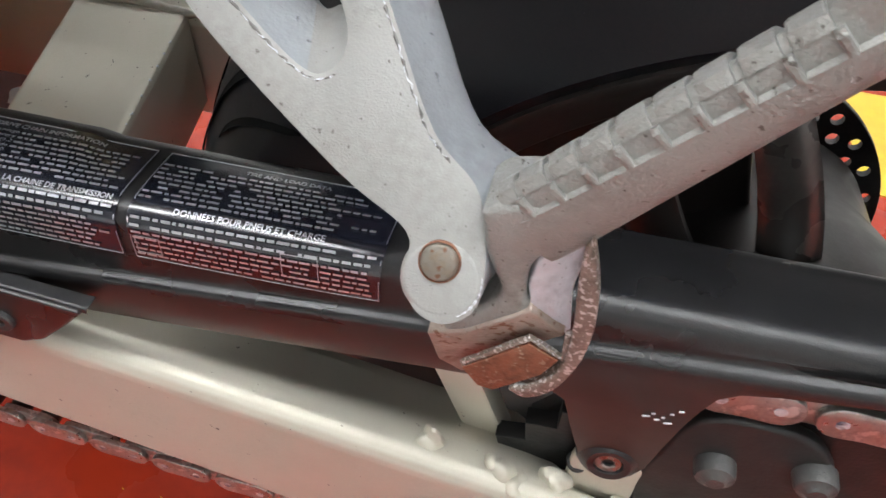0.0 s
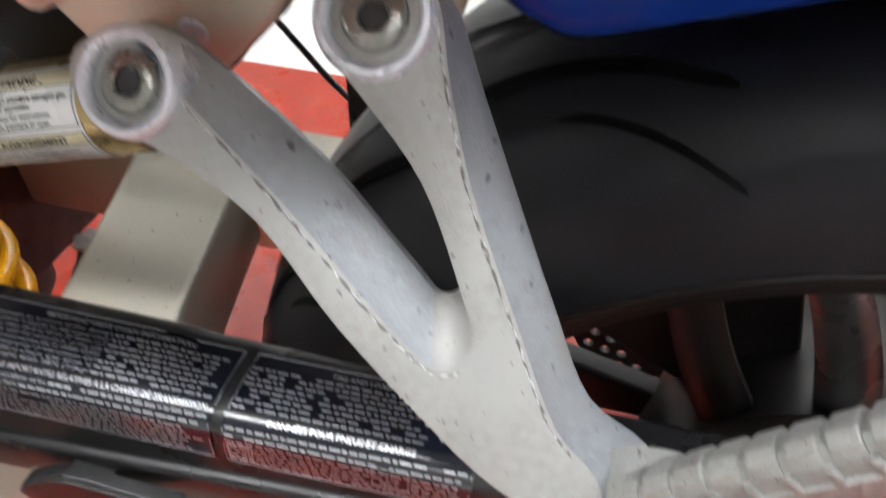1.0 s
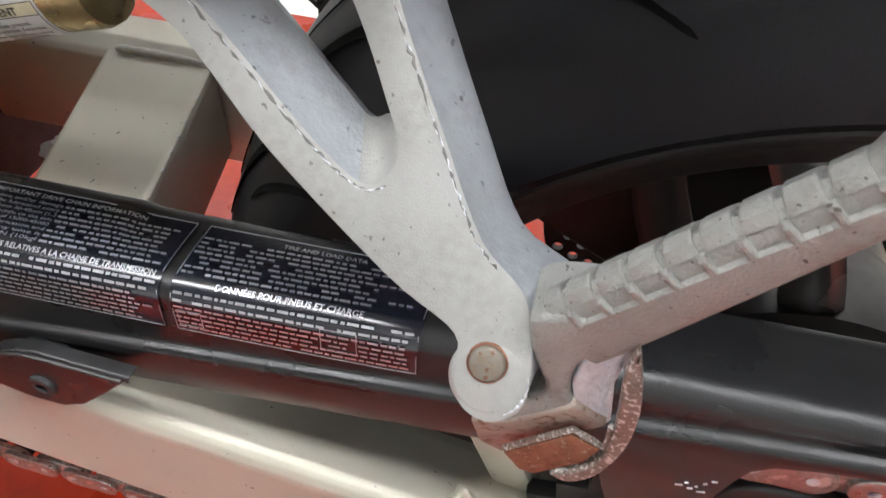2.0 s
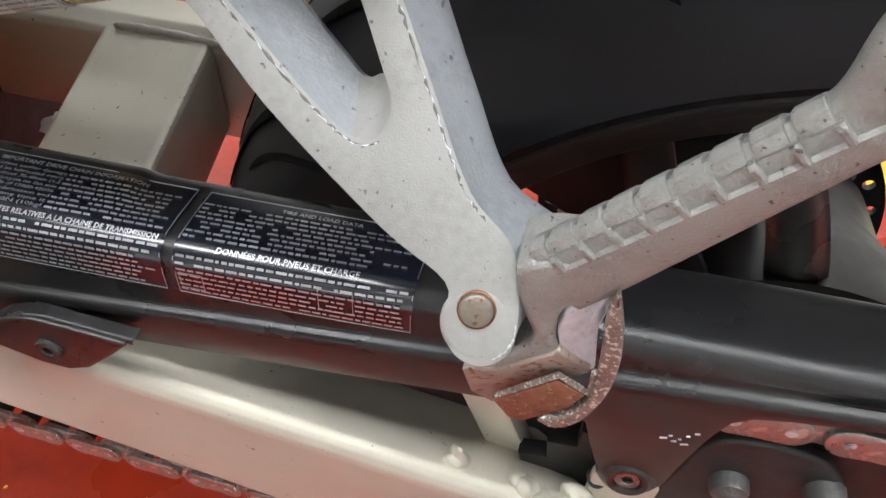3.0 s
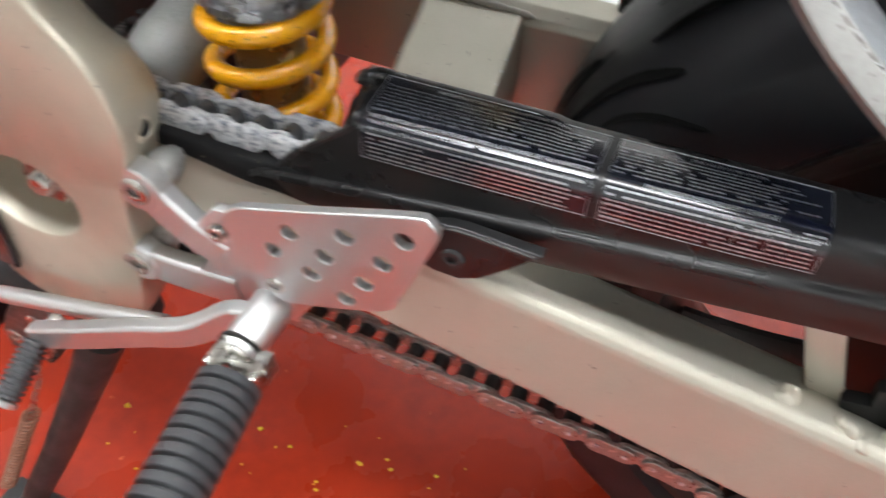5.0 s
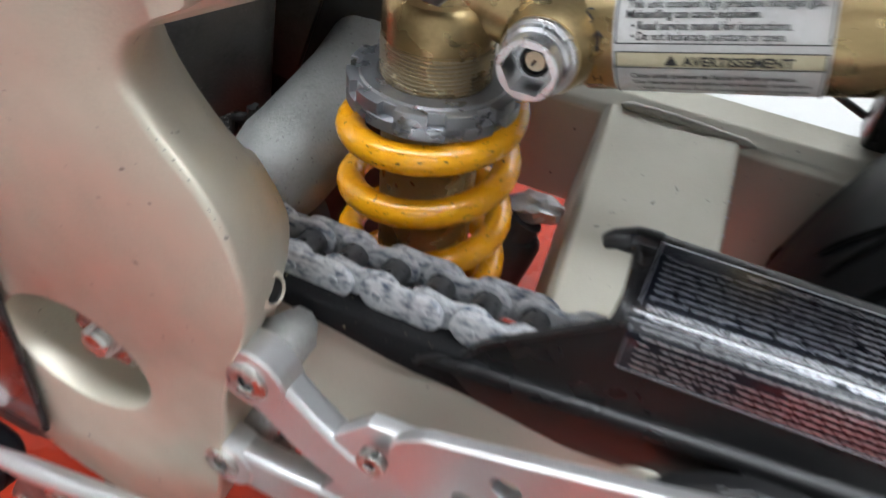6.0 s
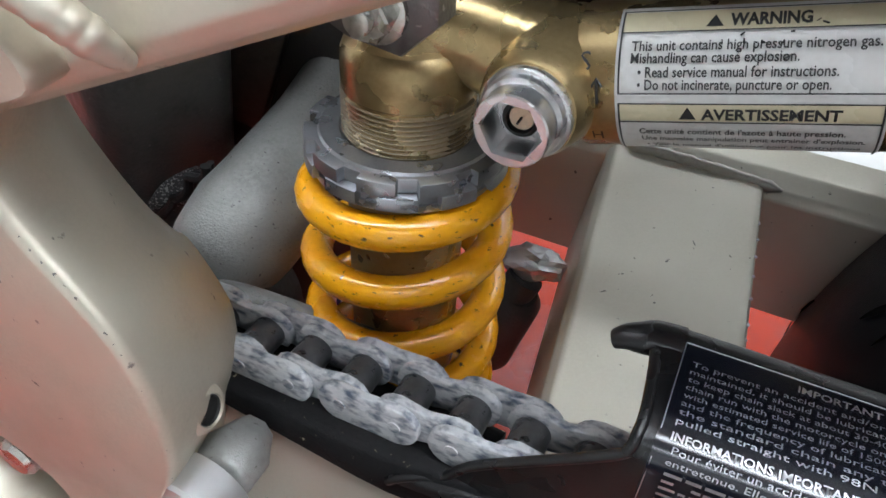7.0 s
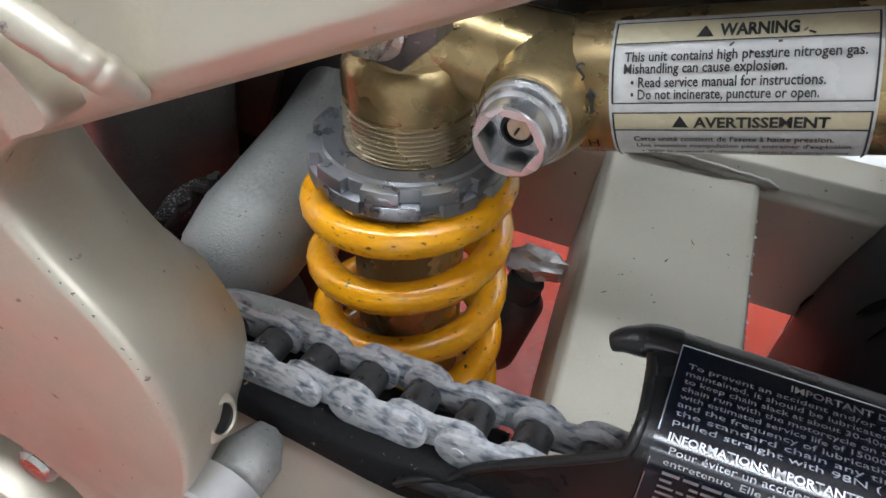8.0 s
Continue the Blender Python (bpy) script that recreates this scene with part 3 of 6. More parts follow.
part("lug", box((0.1340, 0.2110, 0.3900), (0.026, 0.0050, 0.028), 0.002), ARM, swing, "welded lug under the guard bushing")
for bx, bz in ((0.118, 0.397),):
    socket_bolt(swing, (bx + 0.006, 0.2100, bz), (0, -0.7, 0.7), 0.0040, 0.004, DARK, "bolt", "black bolt")

# Added plate stands in for the dark sprocket carrier and its nuts.
bracket = part("rear_bracket", slab([p[:2] for p in smooth_loop([(0.148, 0.380), (0.149, 0.425), (0.153, 0.440), (0.162, 0.447), (0.183, 0.447), (0.196, 0.438), (0.207, 0.415), (0.207, 0.372)], 3)], 0.2090, 0.2140, 0.002, side, (), 3), OILY, swing, "oily black plate added beside the sprocket, standing in for its carrier")
for bx, bz in ((0.166, 0.421), (0.195, 0.429)):
    part("stud", lathe([(0.0, 0.0075), (0.0030, 0.0075), (0.0042, 0.0062), (0.0062, 0.0055), (0.0068, 0.0040), (0.0070, -0.001)], (bx, 0.2088, bz), LAT, 24), ENGINE, bracket, "dusty round stud", sharp=35)

# chain slider over the front of the arm
def slider_y(x):
    return 0.2035 + 0.0030 * min(max((x + 0.208) / 0.020, 0.0), 1.0)


bm = loft_x(lambda x: [(slider_y(x), slider_low(x)), (slider_y(x), 0.4325), (slider_y(x) + 0.0016, 0.4342), (0.226, 0.4342), (0.229, 0.4325), (0.229, 0.4180)], [-0.30, -0.27, -0.24, -0.215, -0.205, -0.195, -0.18])
part("chain_slider", bm, SLIDER, swing, "black rubber chain slider with grease crumbs", sharp=50)
part("pivot_boss", lathe([(0, 0.012), (0.024, 0.012), (0.028, 0.008), (0.029, -0.05), (0, -0.05)], (-0.318, 0.232, 0.392), LAT, 48), DARK, swing)


# ---------------------------------------------------------------- drive chain
PITCH = 0.0171
chain = thing("drive_chain", (-0.05, CY, 0.0), "steel drive chain smeared with white lubricant", "chain")


def upper_z(x):
    return 0.4394 + 0.040 * (x + 0.253)


# the loop as a dense line in x, z
loop = []
r_rear, r_front = 0.1005, 0.0415
fx, fz = -0.405, upper_z(-0.405) - r_front
loop += [(fx + (AX - fx) * i / 60, upper_z(fx + (AX - fx) * i / 60)) for i in range(61)]
ztop = loop[-1][1]
r_rear = ztop - AZ
loop += [(AX + r_rear * math.sin(a), AZ + r_rear * math.cos(a)) for a in np.linspace(0.05, 2.75, 40)]
loop += [tuple(p) for p in smooth_loop([loop[-1], (0.11, 0.250), (0.05, 0.2805), (-0.08, 0.2900), (-0.22, 0.2985), (-0.33, 0.3120)], 12, False)[1:]]
zb = loop[-1]
loop += [tuple(p) for p in smooth_loop([zb, (-0.41, 0.345), (-0.445, 0.40), (-0.432, 0.445), (fx, fz + r_front)], 10, False)[1:]]
line = np.array(loop)
acc = np.r_[0, np.cumsum(np.hypot(*np.diff(line, axis=0).T))]
count = int(acc[-1] / PITCH / 2) * 2
step = acc[-1] / count


def on_chain(d):
    d = d % acc[-1]
    return np.array((np.interp(d, acc, line[:, 0]), np.interp(d, acc, line[:, 1])))


def link_outline(length, height, waist):
    half = length / 2
    pts = []
    for sgn in (1, -1):
        for k in range(9):
            a = math.pi / 2 - math.pi * k / 8
            pts.append(np.array((sgn * (half + 0 * a) + sgn * height / 2 * math.cos(a), sgn * height / 2 * math.sin(a))))
        pts.append(np.array((0.0, -sgn * (height / 2 - waist))))
    return pts


def plate_mesh(name, height, waist, thick, mat):
    bm = slab(link_outline(PITCH, height, waist), -thick / 2, thick / 2, 0.0006, lambda u, v, n: Vector((u, n, v)), (), 2)
    return finish(bm, mat, name, 45)


outer_mesh = plate_mesh("outer_plate", 0.0148, 0.0006, 0.0026, LUBE)
inner_mesh = plate_mesh("inner_plate", 0.0156, 0.0020, 0.0024, LUBE)
roller_mesh = finish(lathe([(0.0038, -0.0052), (0.0052, -0.0052), (0.0054, -0.0048), (0.0054, 0.0048), (0.0052, 0.0052), (0.0038, 0.0052)], (0, 0, 0), (0, 1, 0), 24), ROLLER, "roller")
pin_mesh = finish(lathe([(0, -0.0108), (0.0019, -0.0108), (0.0026, -0.0093), (0.0026, 0.0093), (0.0019, 0.0108), (0, 0.0108)], (0, 0, 0), (0, 1, 0), 14), LUBE, "pin")


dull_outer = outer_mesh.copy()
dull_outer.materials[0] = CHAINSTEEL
# Shade on the lower run is put into the colour of these copies.
shaded_inner, shaded_roller = inner_mesh.copy(), roller_mesh.copy()
shaded_inner.materials[0] = shaded_roller.materials[0] = DARK


def chain_piece(name, me, x, y, z, angle):
    ob = new(name, me)
    ob.parent = chain
    ob.matrix_basis = Matrix.Translation(Vector((x, y, z)) - chain.location) @ Matrix.Rotation(angle, 4, "Y")
    return ob


OFFSET = -0.2237 - fx - 10 * step
for i in range(count):
    a, b = on_chain(i * step + OFFSET), on_chain((i + 1) * step + OFFSET)
    m = (a + b) / 2
    ang = -math.atan2(b[1] - a[1], b[0] - a[0])
    if i % 2 == 0:
        for s in (-1, 1):
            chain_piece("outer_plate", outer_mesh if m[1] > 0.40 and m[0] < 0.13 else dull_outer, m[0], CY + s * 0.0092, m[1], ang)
    else:
        for s in (-1, 1):
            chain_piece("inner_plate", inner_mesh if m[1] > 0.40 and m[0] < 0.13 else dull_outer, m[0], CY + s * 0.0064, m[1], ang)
    chain_piece("roller", roller_mesh if m[1] > 0.40 else shaded_roller, a[0], CY, a[1], ang)
    chain_piece("pin", pin_mesh, a[0], CY, a[1], ang)


# ---------------------------------------------------------------- chain guard
guard = thing("chain_guard", (0.0, 0.215, 0.0), "black plastic chain guard with glossy printed labels", "chain guard")


def shoulder_z(x):
    return 0.4490 + 0.13 * (x + 0.05)


def bend_z(x):
    return 0.4798 + 0.040 * (x + 0.05)


def rim_z(x):
    """The inner rim, with a raised lip along its front half."""
    lip = 0.0018 / (1 + math.exp((x + 0.060) / 0.0012)) if x < -0.03 else 0.0
    return 0.4792 + 0.030 * (x + 0.05) + lip + 0.0012 * math.exp(-((x + 0.15) / 0.06) ** 2)


def foot_z(x):
    f, s = 0.4602 + 0.050 * (x + 0.05), shoulder_z(x) + 0.0040
    return 0.5 * (f + s + math.hypot(f - s, 0.003))


def guard_profile(x):
    """The guard's section, from its inner lip over the flat top and the printed side to the shoulder: y, z, and where its front end lies."""
    r, b, s, f = rim_z(x), bend_z(x), shoulder_z(x), foot_z(x)
    return [(0.2475, r - 0.006, -0.1480), (0.2460, r - 0.0015, -0.1495), (0.2430, r, -0.1500), (0.2395, r + 0.0004, -0.1500), (0.2300, 0.55 * r + 0.45 * b + 0.0008, -0.1480), (0.2195, 0.2 * r + 0.8 * b + 0.0008, -0.1468), (0.2145, b + 0.0002, -0.1465), (0.2112, b - 0.0012, -0.1468), (0.2092, b - 0.0034, -0.1472),
            (0.2083, b - 0.0068, -0.1500), (0.2079, f, -0.1680), (0.2078, 0.4 * f + 0.6 * (s + 0.0020), -0.1830), (0.2074, s + 0.0013, -0.1900), (0.2063, s + 0.0006, -0.1950), (0.2050, s, -0.1985), (0.2040, s - 0.0013, -0.2020), (0.2037, s - 0.0040, -0.2050)]


@functools.lru_cache(None)
def arc_line(points, per=8):
    line = smooth_loop(points, per, False)
    acc2 = np.r_[0, np.cumsum([np.linalg.norm(b - a) for a, b in zip(line, line[1:])])]
    return np.array(line), acc2


def guard_skin(x, s, lift=0.0):
    """The printed skin: s runs from 0 at the label's top edge to 1 at its foot."""
    line, acc2 = arc_line(tuple(p[:2] for p in guard_profile(round(x, 3))[3:11]))
    d = s * acc2[-1]
    y, z = np.interp(d, acc2, line[:, 0]), np.interp(d, acc2, line[:, 1])
    e = 0.0006
    ty, tz = np.interp(d + e, acc2, line[:, 0]) - np.interp(d - e, acc2, line[:, 0]), np.interp(d + e, acc2, line[:, 1]) - np.interp(d - e, acc2, line[:, 1])
    n = math.hypot(ty, tz) + 1e-9
    return Vector((x, y + lift * tz / n, z - lift * ty / n))


def skin_depth(x):
    return arc_line(tuple(p[:2] for p in guard_profile(round(x, 3))[3:11]))[1][-1]


bm = bmesh.new()
cols = []
fronts = smooth_loop([p[2:] for p in guard_profile(0.0)], 3, False)
for i in range(61):
    t = i / 60
    col = []
    for k in range(len(fronts)):
        x = fronts[k][0] + (0.315 - fronts[k][0]) * t
        col.append(bm.verts.new((x, *smooth_loop([p[:2] for p in guard_profile(x)], 3, False)[k])))
    cols.append(col)
for a, b in zip(cols, cols[1:]):
    for k in range(len(a) - 1):
        bm.faces.new((a[k], a[k + 1], b[k + 1], b[k]))
bmesh.ops.recalc_face_normals(bm, faces=bm.faces)
bmesh.ops.solidify(bm, geom=bm.faces[:], thickness=0.0014)
lip_line = [tuple(v.co) for v in cols[0] if v.co.y < 0.236]
part("shell", bm, BLACK, guard, "matt black plastic shell", sharp=60)
part("front_lip", tube(lip_line, 0.0014, 12), BLACK, guard, "rounded front edge")
hook = smooth_loop([(-0.1430, 0.2405, 0.4768), (-0.1490, 0.2400, 0.4770), (-0.1525, 0.2390, 0.4768), (-0.1560, 0.2385, 0.4760), (-0.1590, 0.2380, 0.4740)], 5, False)
part("hook", tube([tuple(p) for p in hook], [0.0058 - 0.0030 * (i / (len(hook) - 1)) ** 1.5 for i in range(len(hook))], 14, squash=(1.0, 0.75)), BLACK, guard, "blunt black hook at the front end")


def skirt_place(u, v, n):
    return Vector((u, 0.2055 + 0.07 * max(0.4470 - v, 0.0) + n, v - 0.0035))


skirt = [(0.314, 0.4920), (0.2500, 0.4855), (0.1930, 0.4782), (0.1700, 0.4738), (0.1590, 0.4705), (0.1540, 0.4660), (0.1512, 0.4580), (0.1490, 0.4480), (0.1468, 0.4290), (0.1455, 0.4140), (0.1425, 0.4050), (0.1335, 0.4015), (0.1255, 0.4045),
         (0.1212, 0.4160), (0.1160, 0.4320), (0.1118, 0.4470), (0.1060, 0.4510), (0.0950, 0.4500), (0.0631, 0.4460), (0.0160, 0.4390), (-0.0600, 0.4285), (-0.1400, 0.4150), (-0.2030, 0.4050), (-0.2150, 0.4140), (-0.2110, 0.4260), (-0.2010, 0.4325)]
skirt = [np.array(p) for p in skirt] + [np.array((x, shoulder_z(x) + 0.0020)) for x in (-0.17, -0.13, -0.09, -0.05, -0.01, 0.03, 0.06, 0.09, 0.12, 0.16, 0.20, 0.25, 0.314)]
bracket = part("skirt", slab(skirt, -0.0012, 0.0012, 0.0006, skirt_place, (), 2), SKIRT, guard, "dusty black skirt with a chipped mark", sharp=30)
part("bushing", lathe([(0.0048, 0.0005), (0.0052, 0.0030), (0.0075, 0.0034), (0.0100, 0.0012), (0.0116, -0.0010), (0.0118, -0.004), (0.0048, -0.004)], (0.1330, 0.2074, 0.4102), (0, -1, 0.12), 36), BLACK, bracket, "black rubber bushing")
socket_bolt(bracket, (0.1330, 0.2052, 0.4102), (0, -1, 0.12), 0.0050, 0.004, NUT, "bolt", "steel bolt in the bushing")
for cx, cz, w in ((0.1370, 0.4500, 0.0042), (0.1405, 0.4494, 0.003), (0.1388, 0.4522, 0.0022), (0.1462, 0.4565, 0.003), (0.1440, 0.4540, 0.0024), (0.1440, 0.4488, 0.0045), (0.1420, 0.4512, 0.0018)):
    part("chip", box(skirt_place(cx, cz, -0.0016), (w * 0.6, 0.0005, 0.0007), 0.0002, Matrix.Rotation(-0.35, 3, "Y")), CAST_WORN, bracket, "pale chipped scratch")
tab = slab([p[:2] for p in smooth_loop(held([(-0.1225, 0.4225), (-0.1170, 0.4310), (-0.1050, 0.4400), (-0.0960, 0.4440), (-0.0860, 0.4455), (-0.0500, 0.4440), (-0.0640, 0.4290), (-0.0770, 0.4165), (-0.0870, 0.4115), (-0.1000, 0.4118), (-0.1180, 0.4170)], 0.004), 2)], 0.1932, 0.1995, 0.0018, side, (), 4)
tab_rim = smooth_loop([(-0.1160, 0.1930, 0.4305), (-0.1045, 0.1930, 0.4388), (-0.0955, 0.1930, 0.4426), (-0.0855, 0.1930, 0.4440), (-0.0530, 0.1930, 0.4426)], 6, False)
tab_part = part("tab", tab, BLACK, guard, "black mounting tab")
part("rim", tube([tuple(p) for p in tab_rim], 0.0009, 8), SKIRT, tab_part)
part("stay", box((-0.0905, 0.2020, 0.4290), (0.018, 0.008, 0.020), 0.002), BLACK, tab_part)
socket_bolt(tab_part, (-0.0905, 0.1912, 0.4255), LAT, 0.0056, 0.004, DARK, "screw", "black cap screw")
def label_patch(x0, x1, s0, s1):
    bm = bmesh.new()
    nx, ns = 12, 30
    g = [[bm.verts.new(guard_skin(x0 + (x1 - x0) * i / nx, s0 + (s1 - s0) * j / ns, 0.0005)) for j in range(ns + 1)] for i in range(nx + 1)]
    for i in range(nx):
        for j in range(ns):
            bm.faces.new((g[i][j], g[i + 1][j], g[i + 1][j + 1], g[i][j + 1]))
    return bm


def skin_text(x, s, height):
    """A place for a line of writing that starts at x with its foot at s."""
    def put(a, b):
        xx = x + a
        depth = skin_depth(xx)
        return guard_skin(xx, min(max(s - b / depth, 0.0), 1.0), 0.0010)
    return put


chain_label = part("label", label_patch(-0.1430, -0.0385, 0.0, 1.0), GLOSSBLACK, guard, "glossy black label about the drive chain")
tyre_label = part("label", label_patch(-0.0345, 0.0500, 0.0, 1.0), GLOSSBLACK, guard, "glossy black label with tyre and load data")

English = ["To prevent an accident and/or damage", "maintained, it should be lubricated every", "to keep chain slack at about 30-40mm (1.2", "chain run with the motorcycle on the side", "with estimated service life of 15000-45000", "and the frequency of lubrication and", "the standard chain any time it", "pulled straight with 98N (10kgf"]
rng = random.Random(4)


def bars(x0, x1, s, h, fill=0.8):
    """Writing too small to read: short bars of its size."""
    out = bmesh.new()
    x = x0
    while x < x1 - 0.002:
        w = rng.uniform(0.0012, 0.0042)
        w = min(w, x1 - x)
        if rng.random() < fill + 0.15:
            put = skin_text(x, s, h)
            n = 2
            for k in range(n):
                vs = [out.verts.new(put(w * a / n, b)) for a, b in ((k, 0), (k + 1, 0), (k + 1, h), (k, h))]
                out.faces.new(vs)
        x += w + rng.uniform(0.0005, 0.0010)
    return out


out = [letters("IMPORTANT DRIVE CHAIN INFORMATION", 0.0026, skin_text(-0.1170, 0.095, 0.0022), 0.060, 0.00004)]
for i, text in enumerate(English):
    s = 0.150 + i * 0.047
    out.append(letters(text, 0.0021, skin_text(-0.1400, s, 0.002), 0.052))
    out.append(bars(-0.0870, -0.0400 - rng.uniform(0, 0.006), s, 0.0009))
out.append(letters("INFORMATIONS IMPORTANTES RELATIVES A LA CHAINE DE TRANSMISSION", 0.0027, skin_text(-0.1400, 0.560, 0.0024), 0.099, 0.00006))
out.append(letters("Pour \u00e9viter un accident et/ou", 0.0021, skin_text(-0.1390, 0.612, 0.0022), 0.038))
out.append(bars(-0.1000, -0.0400, 0.612, 0.0009))
out.append(letters("entretenue. Elle doit", 0.0021, skin_text(-0.1395, 0.660, 0.0022), 0.027))
out.append(bars(-0.1115, -0.0410, 0.660, 0.0009))
for i in range(6):
    out.append(bars(-0.1390, -0.0400 - rng.uniform(0, 0.008), 0.708 + i * 0.048, 0.0009))
part("print", joined(out), INK, chain_label, "pale printed words", smooth=False)
out = [letters("TIRE AND LOAD DATA", 0.0025, skin_text(-0.0050, 0.110, 0.0022), 0.030, 0.00004)]
for i in range(8):
    out.append(bars(-0.0330, 0.0480 - rng.uniform(0, 0.02), 0.165 + i * 0.048, 0.0009, 0.68))
out.append(letters("DONN\u00c9ES POUR PNEUS ET CHARGE", 0.0028, skin_text(-0.0190, 0.585, 0.0022), 0.050, 0.00003))
for i in range(7):
    out.append(bars(-0.0330, 0.0480, 0.645 + i * 0.050, 0.0008))


def outline_box(x0, x1, s0, s1, w=0.00013):
    out2 = []
    for (xa, sa), (xb, sb) in (((x0, s0), (x1, s0)), ((x0, s1), (x1, s1)), ((x0, s0), (x0, s1)), ((x1, s0), (x1, s1))):
        out2.append(tube([guard_skin(xa + (xb - xa) * k / 6, sa + (sb - sa) * k / 6, 0.0007) for k in range(7)], w, 5))
    return out2


part("print", joined(out), INK, tyre_label, "pale printed words", smooth=False)
part("border", joined(outline_box(-0.1425, -0.0390, 0.015, 0.985)), INK, chain_label)
part("border", joined(outline_box(-0.0340, 0.0495, 0.015, 0.985) + outline_box(-0.0325, -0.0240, 0.78, 0.93) + outline_box(0.0180, 0.0300, 0.70, 0.90)), INK, tyre_label)


# ---------------------------------------------------------------- rear shock absorber
SX, SY = -0.2440, 0.2885
shock = thing("shock_absorber", (SX, SY, 0.30), "gold rear shock absorber with a yellow coil spring", "shock absorber")
UP = (0, 0, 1)
ZC = 0.4955
part("body", lathe([(0.0, 0.0225), (0.0150, 0.0225), (0.0178, 0.0215), (0.0200, 0.0192), (0.0212, 0.0160), (0.0215, 0.0125), (0.0215, 0.0048), (0.0207, 0.004), (0.0207, -0.020), (0.0, -0.020)], (SX, SY, ZC), UP, 64), GOLD, shock, "gold anodised damper body")
thread = [(0.0203, -0.016)]
for k in range(9):
    z = -0.0105 + k * 0.00165
    thread += [(0.0206, z - 0.0004), (0.0217, z), (0.0217, z + 0.0003), (0.0206, z + 0.0008)]
part("thread", lathe(thread, (SX, SY, ZC), UP, 64), THREAD, shock, "fine turned thread", sharp=25)


def collar(name, r, z0, z1, shift, label):
    """A flat turned ring with square notches cut into its rim and a raised inner face."""
    rim = []
    for k in range(11):
        a0 = 2 * math.pi * (k + shift) / 11
        rim += [(r, a0 + q * 0.36 / 6) for q in range(7)] + [(r - 0.0030, a0 + 0.37 + q * 0.19 / 3) for q in range(4)]
    outline = [np.array((SX + d * math.cos(a), SY + d * math.sin(a))) for d, a in rim]
    ring = part(name, slab(outline, ZC + z1, ZC + z0, 0.0005, lambda u, v, n2: Vector((u, v, n2)), [circle((SX, SY), 0.0213, 48)], 2), RINGMETAL, shock, label, sharp=30)
    part("inner_face", lathe([(0.0218, z1 - 0.001), (0.0221, z1 + 0.0005), (0.0226, z1 + 0.0009), (r - 0.0052, z1 + 0.0009), (r - 0.0044, z1 - 0.0002)], (SX, SY, ZC), UP, 72), RINGMETAL, ring, sharp=25)


collar("lock_ring", 0.0340, -0.0160, -0.0112, 0.27, "notched steel lock ring")
collar("adjuster_ring", 0.0344, -0.0210, -0.0163, 0.62, "notched steel preload ring")
part("seat", lathe([(0.0205, -0.0200), (0.0325, -0.0200), (0.0325, -0.0225), (0.0205, -0.0225)], (SX, SY, ZC), UP, 48), RINGMETAL, shock)
wire, coil_r, lead = 0.00590, 0.0328, 0.0275
pts, rad = [], []
for i in range(0, 30 * 6 + 1):
    turns = i / 30
    a = -2 * math.pi * turns + SPRING_TURN
    climb = lead * max(turns - 0.55, 0.0) + (0.0105 * min(turns, 0.55) / 0.55)
    pts.append((SX + coil_r * math.cos(a), SY + coil_r * math.sin(a), ZC - 0.0250 - climb))
    rad.append(wire)
part("spring", tube(pts, rad, 18), YELLOW, shock, "worn yellow enamelled coil spring")
part("damper_tube", lathe([(0.0, -0.016), (0.0205, -0.016), (0.0205, -0.120), (0.0, -0.120)], (SX, SY, ZC), UP, 48), GOLD, shock, "gold damper tube inside the spring")
part("lower_clevis", box((SX, SY, ZC - 0.150), (0.030, 0.040, 0.050), 0.006), DARK, shock)
head = part("head", lathe([(0.0, 0.050), (0.012, 0.050), (0.0155, 0.046), (0.0160, 0.030), (0.0172, 0.0235), (0.0190, 0.0200)], (SX, SY, ZC), UP, 48), GOLD, shock, "gold cast shock head")
neck = smooth_loop([(SX + 0.005, SY + 0.002, 0.521), (-0.222, 0.295, 0.5175), (-0.200, 0.2990, 0.5120), (-0.186, 0.3005, 0.5125)], 5, False)
part("neck", tube([tuple(p) for p in neck], [0.0150, 0.0150, 0.0148, 0.0146, 0.0158, 0.0158, 0.0162, 0.0168, 0.0175, 0.0182, 0.0187, 0.0190, 0.0191, 0.0191, 0.0190, 0.0188][:len(neck)], 28), GOLD, shock, "gold cast neck")
CA, CB = Vector((-0.1900, 0.3000, 0.5118)), Vector((-0.1010, 0.3060, 0.5334))
can_dir = (CB - CA).normalized()
can_len = (CB - CA).length
CAN_R = 0.0202
reservoir = part("reservoir", lathe([(0.0, -0.004), (0.0175, -0.004), (CAN_R, 0.0), (CAN_R, can_len - 0.004), (CAN_R - 0.001, can_len - 0.001), (CAN_R - 0.004, can_len), (0, can_len)], CA, can_dir, 64), GOLD, shock, "gold gas reservoir")
boss_c = Vector((-0.2000, 0.2860, 0.5100))
part("valve_boss", lathe([(0.0215, -0.012), (0.0192, -0.004), (0.0170, 0.003), (0.0158, 0.008), (0.0150, 0.0115), (0.0138, 0.0135), (0.010, 0.0135)], boss_c, LAT, 40), GOLD, shock, "gold boss round the valve cap")
cap = part("valve_cap", lathe([(0.0118, 0.0120), (0.0131, 0.0134), (0.0133, 0.0138), (0.0133, 0.0158), (0.0129, 0.0162), (0.0122, 0.0164), (0.0120, 0.0170), (0.0117, 0.0186), (0.0110, 0.0192), (0.0106, 0.0196), (0.0105, 0.0258), (0.0100, 0.0262)], boss_c, LAT, 56), CAPALLOY, shock, "machined alloy valve cap", sharp=18)
bm = bmesh.new()
